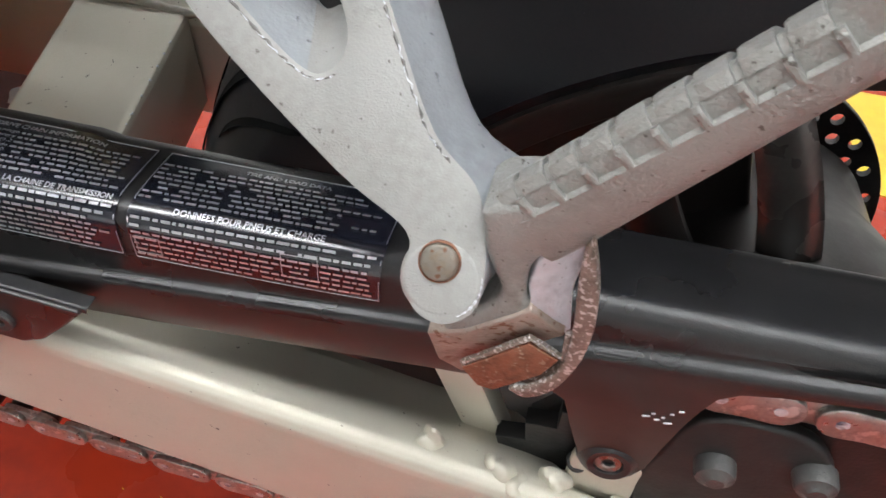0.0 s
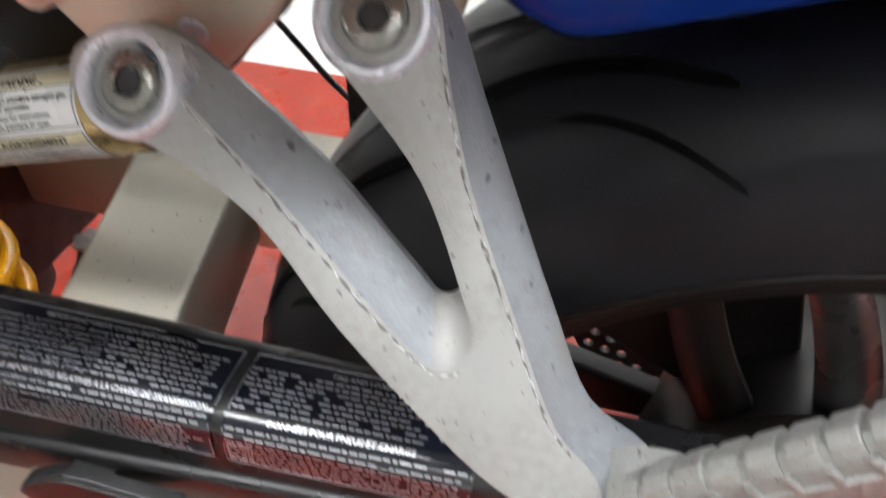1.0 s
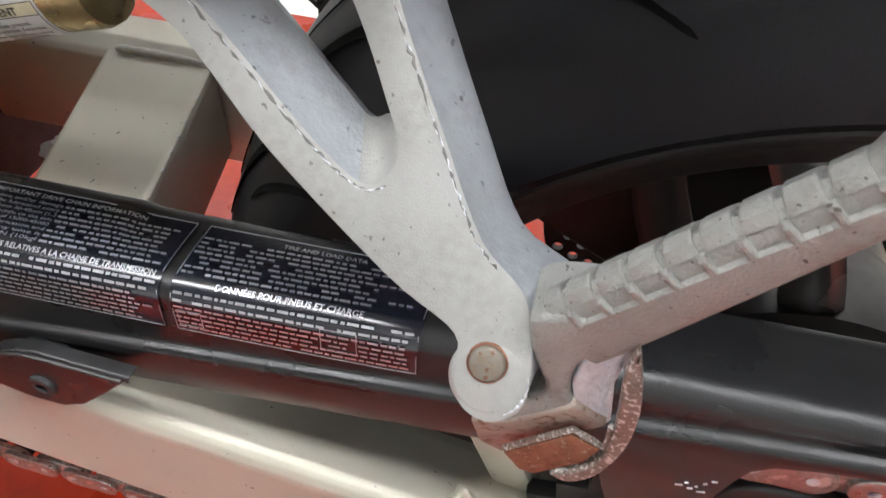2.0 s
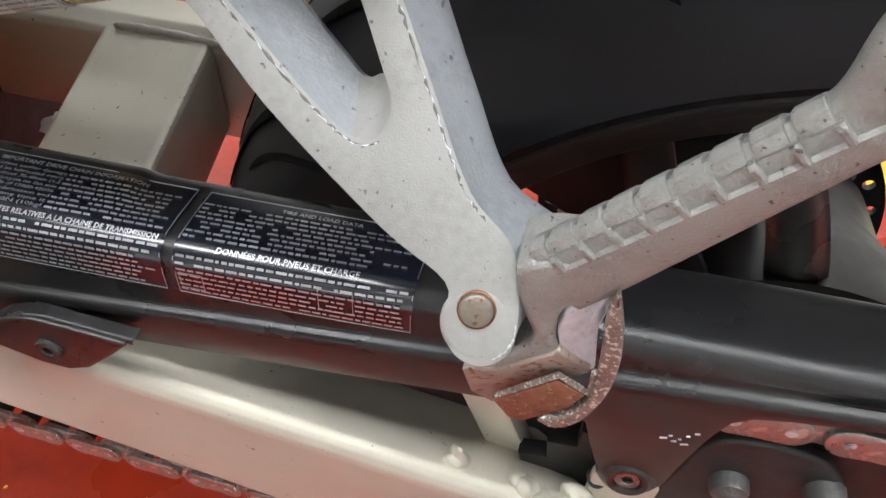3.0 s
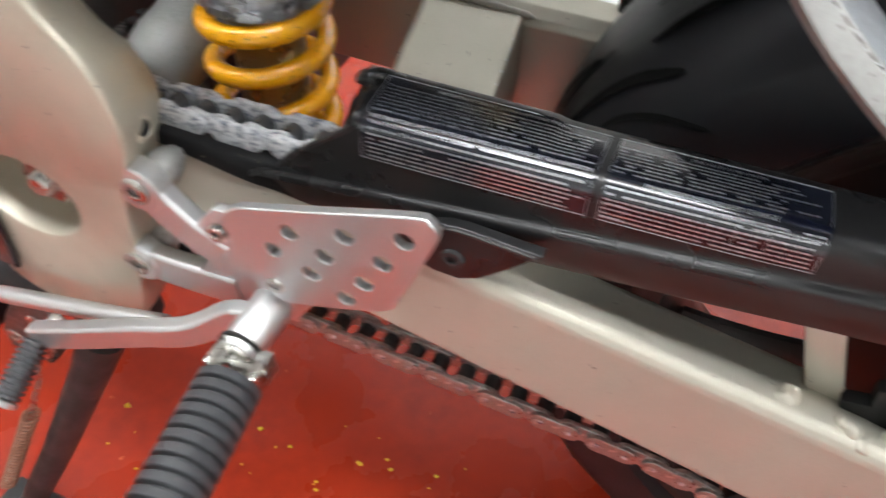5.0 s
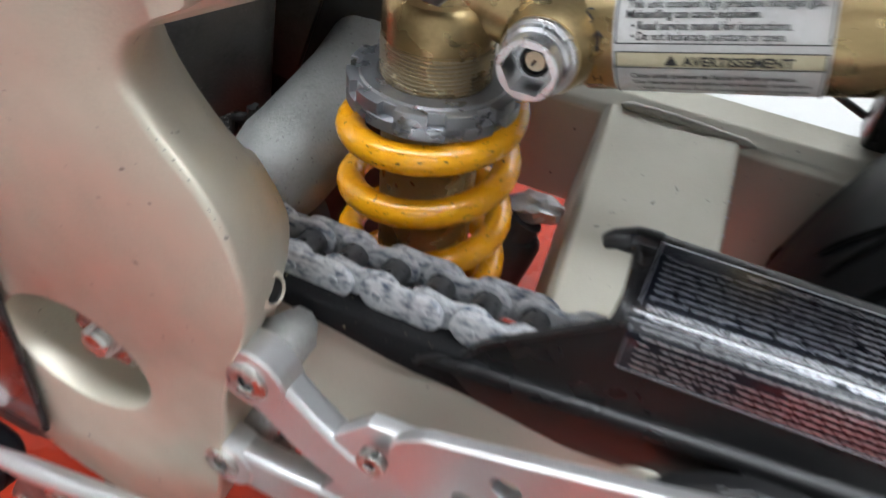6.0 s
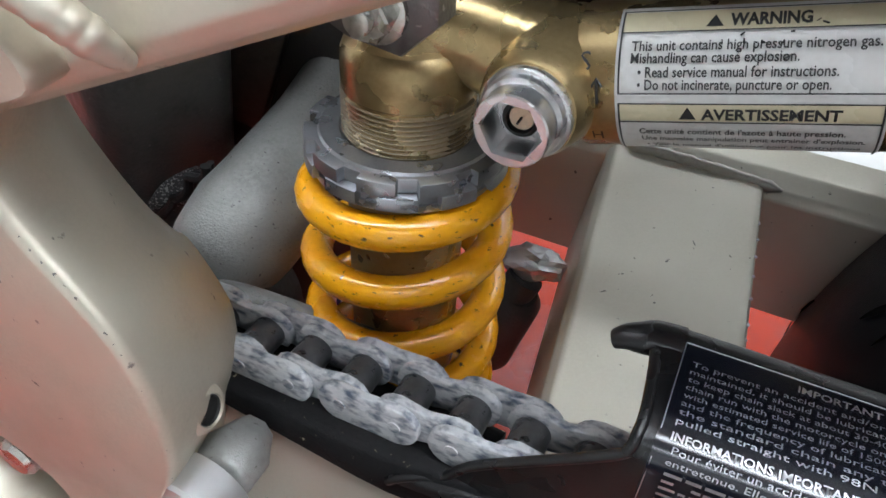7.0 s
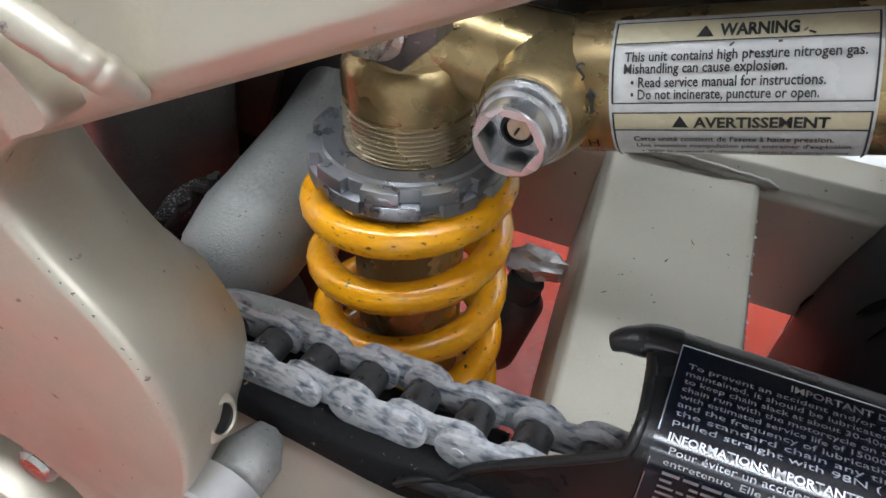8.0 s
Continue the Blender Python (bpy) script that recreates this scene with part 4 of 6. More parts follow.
outer = [bm.verts.new(boss_c + Vector((0.0100 * math.cos(a), -0.0262, 0.0100 * math.sin(a)))) for a in (2 * math.pi * k / 48 for k in range(48))]
hexa, floor_ring = [], []
for k in range(48):
    a = 2 * math.pi * k / 48
    f = 0.0077 / max(math.cos((a % (math.pi / 3)) - math.pi / 6), 0.5)
    hexa.append(bm.verts.new(boss_c + Vector((f * math.cos(a), -0.0262, f * math.sin(a)))))
    floor_ring.append(bm.verts.new(boss_c + Vector((f * 0.97 * math.cos(a), -0.0150, f * 0.97 * math.sin(a)))))
for a, b in ((outer, hexa), (hexa, floor_ring)):
    for k in range(48):
        bm.faces.new((a[k], a[(k + 1) % 48], b[(k + 1) % 48], b[k]))
bm.faces.new(floor_ring)
part("hex_recess", bm, CAPALLOY, cap, sharp=25)
part("screw_ring", lathe([(0.0052, -0.0010), (0.0052, 0.0010), (0.0040, 0.0016), (0.0038, -0.001)], boss_c + Vector((0, -0.0175, 0)), LAT, 24), DARK, cap)
part("screw", lathe([(0, 0.0006), (0.0034, 0.0006), (0.0037, 0.0)], boss_c + Vector((0, -0.0172, 0)), LAT, 20), THREAD, cap, "brass clicker screw")
part("slot", box(boss_c + Vector((0, -0.0180, 0)), (0.0058, 0.0006, 0.0008), 0, axes((0.25, 0, 1))), DARK, cap)


def can_point(x, ang, lift):
    """Round the reservoir: x along it, ang up from its camera-facing line."""
    t = axes(can_dir)
    side_v = Vector((0, -1, 0)) - can_dir * can_dir.y * -1
    side_v.normalize()
    up_v = can_dir.cross(side_v) * -1
    if up_v.z < 0:
        up_v = -up_v
    return CA + can_dir * x + (CAN_R + lift) * (math.cos(ang) * side_v + math.sin(ang) * up_v)


def can_patch(x0, x1, a0, a1, lift):
    bm = bmesh.new()
    n = 24
    g = [[bm.verts.new(can_point(x, a0 + (a1 - a0) * j / n, lift)) for j in range(n + 1)] for x in (x0, x1)]
    for j in range(n):
        bm.faces.new((g[0][j], g[1][j], g[1][j + 1], g[0][j + 1]))
    return bm


def on_can(x, ang):
    return lambda a, b: can_point(x + a, ang + b / CAN_R, 0.0007)


L0, L1, A1, A0 = 0.0103, 0.0735, 1.33, -1.20
sticker = part("label", can_patch(L0, L1, A0, A1, 0.0003), LABELWHITE, reservoir, "white warning label with black print")
part("band", can_patch(L0 + 0.001, L1 - 0.001, 0.910, 1.220, 0.0005), LABELCREAM, sticker)
part("band", can_patch(L0 + 0.001, L1 - 0.001, -0.240, 0.0, 0.0005), LABELCREAM, sticker)
rules = []
for a in (1.23, 0.90, 0.14, 0.01, -0.25, -1.10):
    rules.append(can_patch(L0 + 0.0008, L1 - 0.0008, a - 0.009, a + 0.009, 0.0007))
for a0, a1 in ((0.14, 1.23), (-1.10, 0.01)):
    for x in (L0 + 0.0008, L1 - 0.0012):
        rules.append(can_patch(x, x + 0.0005, a0, a1, 0.0007))
rules.append(letters("WARNING", 0.0050, on_can(0.0372, 0.965), 0.0183, 0.00020))
rules.append(letters("AVERTISSEMENT", 0.0042, on_can(0.0320, -0.205), 0.0319, 0.00014))
for x, a in ((0.0317, 0.955), (0.0266, -0.205)):
    bm = bmesh.new()
    bm.faces.new([bm.verts.new(can_point(x + p, a + q / CAN_R, 0.0007)) for p, q in ((0, 0), (0.0042, 0), (0.0021, 0.0035))])
    rules.append(bm)
for text, a, h, x, w in (("This unit contains high pressure nitrogen gas.", 0.66, 0.0036, 0.0142, 0.0560), ("Mishandling can cause explosion.", 0.51, 0.0036, 0.0142, 0.0392),
                         ("\u2022 Read service manual for instructions.", 0.34, 0.0036, 0.0161, 0.0459), ("\u2022 Do not incinerate, puncture or open.", 0.19, 0.0036, 0.0161, 0.0447),
                         ("Cette unit\u00e9 contient de l'azote \u00e0 haute pression.", -0.46, 0.0028, 0.0163, 0.0491), ("Une mauvaise manipulation peut entrainer d'explosion.", -0.61, 0.0028, 0.0168, 0.0532),
                         ("\u2022 Voir le manuel d'utilisateur pour les instructions", -0.79, 0.0028, 0.0178, 0.0515)):
    rules.append(letters(text, h, on_can(x, a), w, 0.00006))
part("print", joined(rules), LABELINK, sticker, smooth=False)
rr = random.Random(77)
for k in range(9):
    sx, sa = 0.0475 + rr.gauss(0, 0.006), 0.78 + rr.gauss(0, 0.22)
    n, w = rr.uniform(0.0002, 0.0014), rr.uniform(-0.06, 0.06)
    part("scuff", tube([can_point(sx, sa, 0.0007), can_point(sx + n * 0.4, sa - w * 0.4, 0.0007), can_point(sx + n, sa - w, 0.0007)], rr.uniform(0.0001, 0.0003), 6), LABELINK, sticker, "dark scuff on the label")
marks = [letters("S", 0.0072, on_can(0.0012, 0.43)), letters("H", 0.0050, on_can(0.0035, -0.60))]
marks.append(tube([can_point(0.0055, 0.0 + 0.1 * k, 0.0004) for k in range(4)], 0.0004, 6))
marks.append(tube([can_point(0.0041, 0.22, 0.0004), can_point(0.0055, 0.33, 0.0004), can_point(0.0069, 0.22, 0.0004)], 0.0004, 6))
part("stamped_mark", joined(marks), DARK, reservoir)
lug = part("top_lug", slab([np.array(p) for p in ((-0.280, 0.545), (-0.262, 0.5285), (-0.250, 0.5232), (-0.2335, 0.5212), (-0.2225, 0.5320), (-0.2225, 0.5560), (-0.280, 0.5650))], 0.262, 0.272, 0.0015, side, (), 2), LUGSTEEL, shock, "scuffed steel mounting lug", sharp=30)
part("washer", lathe(disc_profile(0.0092, -0.001, 0.0012, 0.0004), (-0.2400, 0.2610, 0.5335), LAT, 32), STEEL, lug)
hex_nut(lug, (-0.2400, 0.2540, 0.5335), LAT, 0.0125, 0.006, STEEL, "bolt", "steel mounting bolt")


# ---------------------------------------------------------------- main frame
frame_thing = thing("main_frame", (-0.32, 0.20, 0.0), "champagne painted alloy frame with welded seat rail", "frame")
face_line = smooth_loop([(-0.2470, 0.5530), (-0.2570, 0.5450), (-0.2680, 0.5365), (-0.2722, 0.5260), (-0.2660, 0.5140), (-0.2560, 0.5020), (-0.2480, 0.4890), (-0.2442, 0.4720), (-0.2440, 0.4560), (-0.2475, 0.4420), (-0.2530, 0.4290), (-0.2590, 0.4080), (-0.2640, 0.3800), (-0.2780, 0.3160), (-0.2980, 0.2900), (-0.3400, 0.2830), (-0.3880, 0.3010), (-0.3840, 0.3600), (-0.3800, 0.4300), (-0.3950, 0.5000), (-0.4400, 0.5700), (-0.4000, 0.6280), (-0.3000, 0.5868), (-0.2640, 0.5705)], 5)


def plate_ring(back, y):
    """The plate's outline drawn in by back, most at the waist and least under the rail; y is its depth."""
    out = []
    for p, q in zip(face_line, inset_loop(face_line, back)):
        f = float(np.interp(p[1], (0.40, 0.425, 0.455, 0.48, 0.505, 0.528, 0.546), (0.5, 0.6, 0.95, 1.35, 1.75, 1.8, 0.35)))
        out.append((p[0] + (q[0] - p[0]) * f, p[1] + (q[1] - p[1]) * f, y))
    return out


slot = circle((-0.3345, 0.3880), 0.036, 36, 1.05, 0.78, 0.25)
bm = bmesh.new()
rings = [[bm.verts.new((u, y, v)) for u, v, y in plate_ring(d, y)] for d, y in ((0.0205, 0.2160), (0.0140, 0.2080), (0.0092, 0.2000), (0.0054, 0.1920), (0.0026, 0.1840), (0.0009, 0.1770), (0.0, 0.1710), (0.0002, 0.1692), (0.0007, 0.1683), (0.0015, 0.1679))]
for a, b in zip(rings, rings[1:]):
    for k in range(len(a)):
        bm.faces.new((a[k], a[(k + 1) % len(a)], b[(k + 1) % len(b)], b[k]))
slot_rings = [[bm.verts.new((p[0], y, p[1])) for p in inset_loop(slot, d)] for d, y in ((-0.0025, 0.1679), (-0.0008, 0.1688), (0.0, 0.1710), (0.0, 0.2160))]
for a, b in zip(slot_rings, slot_rings[1:]):
    for k in range(len(a)):
        bm.faces.new((a[k], a[(k + 1) % len(a)], b[(k + 1) % len(b)], b[k]))
for loops in ((rings[-1], slot_rings[0]), (rings[0], slot_rings[-1])):
    bmesh.ops.triangle_fill(bm, edges=[bm.edges.get((lp[i], lp[(i + 1) % len(lp)])) for lp in loops for i in range(len(lp))], use_beauty=True)
part("pivot_plate", bm, PAINT, frame_thing, "broad pivot plate with rounded flank", sharp=40)
part("slot_floor", slab(circle((-0.3345, 0.3880), 0.039, 36, 1.05, 0.78, 0.25), 0.1960, 0.1990, 0.001, side, (), 1), PAINT, frame_thing)
nut = part("pivot_nut", lathe([(0, -0.016), (0.0172, -0.016), (0.0172, -0.0018), (0.0152, 0.0), (0.0086, 0.0), (0.0078, -0.001)], (-0.3225, 0.1755, 0.3985), LAT, 6), NUT, frame_thing, "hexagon pivot nut", sharp=20)
part("washer", lathe(disc_profile(0.0185, -0.0190, -0.0155, 0.0006), (-0.3225, 0.1755, 0.3985), LAT, 40), STEEL, nut)
stud = [(0.0, 0.0062), (0.0058, 0.0062), (0.0068, 0.0052)]
for k in range(5):
    stud += [(0.0074, 0.0046 - 0.0011 * k), (0.0068, 0.0041 - 0.0011 * k)]
part("stud", lathe(stud + [(0.0074, -0.0020)], (-0.3225, 0.1755, 0.3985), LAT, 32), STEEL, nut, "threaded end of the pivot bolt", sharp=25)
HOLE, HOLE_N = Vector((-0.2460, 0.1850, 0.4535)), Vector((0.95, 0.05, 0.22)).normalized()
part("hole_rim", lathe([(0.0078, -0.0040), (0.0064, -0.0012), (0.0052, 0.0001), (0.0045, 0.0002), (0.0042, -0.0004), (0.0040, -0.0014)], HOLE, HOLE_N, 28), PAINT, frame_thing, sharp=60)
# Black disc puts in the shade of a hole that is not cut.
hole = part("thread_hole", lathe([(0.0042, -0.0004), (0.0039, -0.0012), (0.0, -0.0012)], HOLE, HOLE_N, 28), OILY, frame_thing, "threaded hole, its inner shade put on as a black disc", sharp=40)
for k in range(4):
    part("thread_turn", tube([HOLE + axes(HOLE_N) @ Vector(((0.0039 - 0.0007 * k) * math.cos(a), (0.0037 - 0.0002 * k) * math.sin(a), -0.0011)) for a in (0.9 + 2.6 * q / 9 for q in range(10))], 0.00026, 6), STEEL, hole)
rr = random.Random(31)
for k in range(26):
    p = face_line[int(rr.uniform(20, 46))]
    n = rr.uniform(0.0001, 0.0006)
    part("chip", tube([(p[0] - 0.0008 + rr.uniform(-0.0005, 0.0005), 0.1684 + rr.uniform(0, 0.0012), p[1] - n), (p[0] - 0.0008, 0.1686, p[1] + n)], rr.uniform(0.00008, 0.0002), 5), CHIP, frame_thing, "small chip in the paint")


def rail_section(x):
    z = 0.5465 + 0.43 * (x + 0.247) if x < -0.16 else 0.5839 + 0.362 * (x + 0.16)
    y = max(0.1760 + 0.16 * (x + 0.247), 0.1725) if x < -0.1 else 0.1995
    h = 0.058
    return held([(y + 0.004, z), (y + 0.001, z + 0.002), (y, z + 0.006), (y + 0.008, z + h - 0.006), (y + 0.012, z + h), (y + 0.030, z + h), (y + 0.034, z + h - 0.006), (y + 0.034, z + 0.006), (y + 0.031, z)])


part("seat_rail", loft_x(rail_section, [-0.330, -0.29, -0.262, -0.247, -0.22, -0.19, -0.16, -0.13, -0.10, -0.06, -0.02, 0.02, 0.06, 0.12]), PAINT, frame_thing, "slanting seat rail beam", sharp=50)
bead = smooth_loop([(-0.3050, 0.1674, 0.5935), (-0.2900, 0.1676, 0.5870), (-0.2640, 0.1678, 0.5765), (-0.2430, 0.1690, 0.5670), (-0.2370, 0.1722, 0.5610), (-0.2350, 0.1775, 0.5545)], 20, False)
rads = [0.0034 * min(1.0, 0.45 + 0.03 * (len(bead) - 1 - i)) * (0.92 + 0.08 * abs(math.sin(i * 0.4))) for i in range(len(bead))]
part("weld_bead", tube([tuple(p) for p in bead], rads, 14), PAINT, frame_thing, "thick rippled weld bead", sharp=80)
gus = slab([np.array(p) for p in ((-0.082, 0.628), (-0.0770, 0.602), (-0.0690, 0.593), (-0.0630, 0.5845), (-0.050, 0.578), (-0.036, 0.586), (-0.030, 0.588), (-0.014, 0.604), (-0.004, 0.618), (0.004, 0.622), (0.012, 0.606), (0.030, 0.606), (0.040, 0.640), (0.030, 0.664), (-0.050, 0.640))], 0.2450, 0.2550, 0.003, side, (), 3)
part("gusset", gus, PAINT, frame_thing, "welded gusset with chipped paint")
bead = smooth_loop([(-0.0330, 0.1950, 0.6320), (-0.0211, 0.1955, 0.6369), (-0.0061, 0.1965, 0.6424), (0.040, 0.1985, 0.6600)], 22, False)
rads = [0.0044 * (0.35 + 0.65 * min(1, i / 5) ** 0.5) * (1.0 + 0.10 * abs(math.sin(i * 0.42))) for i in range(len(bead))]
part("weld_bead", tube([tuple(p) for p in bead], rads, 16), PAINT, frame_thing, "thick rippled weld bead", sharp=80)
part("weld_patch", slab([p[:2] for p in smooth_loop([(-0.0401, 0.6002), (-0.0370, 0.6030), (-0.0330, 0.6024), (-0.0313, 0.6000), (-0.0335, 0.5958), (-0.0385, 0.5960)], 3)], 0.2436, 0.2460, 0.001, side, (), 2), CAST_WORN, frame_thing, "bright scraped patch of metal")
tube_line = smooth_loop([(-0.3200, 0.2560, 0.4010), (-0.3170, 0.2660, 0.4090), (-0.3140, 0.2800, 0.4185), (-0.3120, 0.3000, 0.4280), (-0.3140, 0.3350, 0.4400), (-0.3140, 0.3700, 0.4540), (-0.3130, 0.4100, 0.4720)], 6, False)
tube_radii = [float(np.interp(i, (0, 3, 8, 14, 19, 24, 36), (0.0120, 0.0185, 0.0235, 0.0250, 0.0225, 0.0185, 0.0180))) for i in range(len(tube_line))]
part("cross_tube", tube([tuple(p) for p in tube_line], tube_radii, 40), GREYTUBE, frame_thing, "rough grey cast cross tube", sharp=70)
part("tube_lip", tube([tuple(p) for p in smooth_loop([(-0.352, 0.242, 0.392), (-0.322, 0.246, 0.408), (-0.298, 0.252, 0.413), (-0.262, 0.262, 0.404), (-0.232, 0.268, 0.398)], 6, False)], 0.006, 12), GREYTUBE, frame_thing)

engine = thing("engine_case", (-0.42, 0.36, 0.0), "dark oily engine casing behind the frame", "engine")
part("case", box((-0.420, 0.440, 0.450), (0.24, 0.18, 0.30), 0.012), DARK, engine)
part("cover", box((-0.392, 0.316, 0.446), (0.060, 0.085, 0.120), 0.016, axes((0.25, -0.15, 1)), 4), ENGINE, engine)
part("rib", box((-0.352, 0.345, 0.465), (0.010, 0.030, 0.080), 0.002, axes((0.35, 0.1, 1))), ENGINE, engine)
part("rib", box((-0.338, 0.362, 0.474), (0.008, 0.030, 0.070), 0.002, axes((0.35, 0.1, 1))), ENGINE, engine)
part("boss", box((-0.3600, 0.3300, 0.5080), (0.052, 0.040, 0.020), 0.004, axes((0.2, -0.3, 1)), 3), ENGINE, engine)
foot = lathe([(0.0, 0.012), (0.014, 0.010), (0.024, 0.004), (0.027, -0.004), (0.025, -0.02)], (-0.3800, 0.3000, 0.4230), (0.25, -0.8, 0.55), 24)
part("cover_foot", foot, DUSTY, engine, "dusty speckled foot of the cover", sharp=60)
for y, r in ((0.2860, 0.0022), (0.2890, 0.0015)):
    part("gasket", tube([(-0.3720 + 0.0385 * q / 20 + 0.0016 * math.sin(q * 1.1), y, 0.3960 + 0.0440 * q / 20 + 0.0022 * math.sin(q * 0.9 + 1)) for q in range(21)], r, 8), OILY, engine, "black wavy gasket edge")
part("sump", box((-0.430, 0.350, 0.300), (0.16, 0.20, 0.16), 0.02), DARK, engine)

link = thing("shock_linkage", (-0.21, 0.355, 0.0), "dark shock linkage with a bright torn foil cap", "linkage")
part("rocker", lathe([(0, 0.024), (0.009, 0.024), (0.013, 0.018), (0.015, -0.03), (0, -0.03)], (-0.222, 0.356, 0.345), (0.3, -0.1, 1), 28), DARK, link)
rr = random.Random(11)
bm = bmesh.new()
bmesh.ops.create_icosphere(bm, subdivisions=3, radius=1.0)
turn = axes((0.85, -0.25, 0.35))
for v in bm.verts:
    f = 1 + 0.16 * math.sin(v.co.x * 7 + 1) * math.sin(v.co.y * 6) + rr.uniform(-0.10, 0.10)
    v.co = turn @ Vector((v.co.x * 0.0085 * f, v.co.y * 0.0085 * f, v.co.z * 0.0170 * f)) + Vector((-0.212, 0.358, 0.384))
part("foil", bm, ALLOY, link, "crumpled bright foil", sharp=12)
part("shaft", tube([(-0.240, 0.340, 0.30), (-0.226, 0.349, 0.345), (-0.214, 0.356, 0.376)], 0.009, 16), DARK, link)


# ---------------------------------------------------------------- passenger footpeg hanger
H0, HV, HN = Vector((0.075, 0.172, 0.531)), Vector((0, 0.562, 0.827)), Vector((0, -0.827, 0.562))


def hang(u, v, n):
    """The hanger's own slanting plane: u along x, v up it, n out of it."""
    return H0 + Vector((u, 0, 0)) + HV * v + HN * n


hanger = thing("footpeg_hanger", (0.0, 0.20, 0.0), "silver cast V shaped passenger footpeg hanger", "footpeg hanger")
OUTER = [(-0.1270, 0.0820, -0.1270, 0.0820), (-0.1200, 0.0728, -0.1200, 0.0735), (-0.1029, 0.0692, -0.1029, 0.0702), (-0.0789, 0.0579, -0.0789, 0.0585), (-0.0556, 0.0369, -0.0550, 0.0375), (-0.0247, 0.0145, -0.0240, 0.0150),
         (-0.0080, 0.0050, -0.0070, 0.0060), (-0.0072, -0.0040, -0.0072, -0.0040), (-0.0030, -0.0115, -0.0030, -0.0115), (0.0045, -0.0125, 0.0045, -0.0125), (0.0100, -0.0050, 0.0100, -0.0050), (0.0058, 0.0150, 0.0175, 0.0180), (-0.0060, 0.0262, 0.0010, 0.0290), (-0.0180, 0.0470, -0.0110, 0.0490)]
INNER = [(-0.0317, 0.0722, -0.0235, 0.0720), (-0.0401, 0.0937, -0.0352, 0.0940), (-0.0460, 0.1110, -0.0455, 0.1130), (-0.0577, 0.1170, -0.0577, 0.1178), (-0.0700, 0.1090, -0.0700, 0.1095), (-0.0690, 0.0975, -0.0690, 0.0980), (-0.0600, 0.0895, -0.0600, 0.0895), (-0.0429, 0.0727, -0.0429, 0.0727),
         (-0.0307, 0.0512, -0.0307, 0.0512), (-0.0263, 0.0400, -0.0335, 0.0480), (-0.0320, 0.0328, -0.0375, 0.0470), (-0.0456, 0.0404, -0.0450, 0.0530), (-0.0712, 0.0613, -0.0705, 0.0738), (-0.1010, 0.0832, -0.1010, 0.0925), (-0.1150, 0.0935, -0.1165, 0.0985), (-0.1255, 0.0900, -0.1260, 0.0915)]
pairs = smooth_loop(OUTER + INNER, 5)
bm = bmesh.new()
depth = 0.0125
levels = [(0.0, -depth - 0.004), (0.0, -depth), (0.33, -0.0085), (0.67, -0.0045), (0.93, -0.0012), (0.985, -0.0003)]
rings = []
for f, n in levels:
    rings.append([bm.verts.new(hang(p[2] + (p[0] - p[2]) * f, p[3] + (p[1] - p[3]) * f, n)) for p in pairs])
front_loop = inset_loop([p[:2] for p in pairs], 0.0009)
rings.append([bm.verts.new(hang(p[0], p[1], 0.0)) for p in front_loop])
for a, b in zip(rings, rings[1:]):
    for k in range(len(a)):
        bm.faces.new((a[k], a[(k + 1) % len(a)], b[(k + 1) % len(b)], b[k]))
for ringv in (rings[0], rings[-1]):
    bmesh.ops.triangle_fill(bm, edges=[bm.edges.get((ringv[i], ringv[(i + 1) % len(ringv)])) for i in range(len(ringv))], use_beauty=True)
bmesh.ops.recalc_face_normals(bm, faces=bm.faces)
# Right-facing flanks take the cooler colour that stands in for their sidelight.
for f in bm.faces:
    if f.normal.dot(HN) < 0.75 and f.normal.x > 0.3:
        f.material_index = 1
part("casting", bm, CAST, hanger, "silver cast arm with chipped edges", sharp=32).data.materials.append(CAST_SIDELIT)


def seam(first, last, mat, r, seed, label):
    """Flaked paint along the casting's front edge."""
    rr = random.Random(seed)
    pts = []
    for a, b in zip(front_loop[first:last], front_loop[first + 1:last + 1]):
        for q in range(4):
            u, v = a[0] + (b[0] - a[0]) * q / 4, a[1] + (b[1] - a[1]) * q / 4
            pts.append(hang(u + rr.uniform(-1, 1) * 0.0003, v + rr.uniform(-1, 1) * 0.0003, 0.0))
    part("casting_seam", tube(pts, [r * max(0.05, rr.uniform(-0.4, 1.1)) for _ in pts], 6), mat, hanger, label)


for first, last in ((118, 138), (58, 82)):
    seam(first, last, CHIP, 0.00042, first, "chipped casting seam")
    seam(first, last, CAST_WORN, 0.00020, last, "bright flakes along the casting seam")
for (bu, bv), r in (((-0.1118, 0.0832), 0.0128), ((-0.0577, 0.1045), 0.0132)):
    c = hang(bu, bv, 0)
    part("boss", lathe([(r, -0.016), (r + 0.0004, -0.003), (r, 0.0012), (r - 0.0010, 0.0026), (r - 0.0022, 0.0028), (r - 0.0032, 0.0020), (r - 0.0036, 0.0006), (r - 0.0038, -0.0040), (0.0040, -0.0042)], c, HN, 44), CAST_WORN, hanger, "boss with a bright worn rim round a deep counterbore")
    head = part("cap_screw", lathe([(0.0066, -0.0042), (0.0073, -0.0036), (0.0074, 0.0004), (0.0070, 0.0010), (0.0056, 0.0016), (0.0036, 0.0016), (0.0032, 0.0010)], c, HN, 40), NUT, hanger, "dull steel cap screw")
    part("socket", lathe([(0.0034, 0.0012), (0.0033, 0.0005), (0.0, 0.0004)], c, HN, 6), DARK, head, sharp=20)
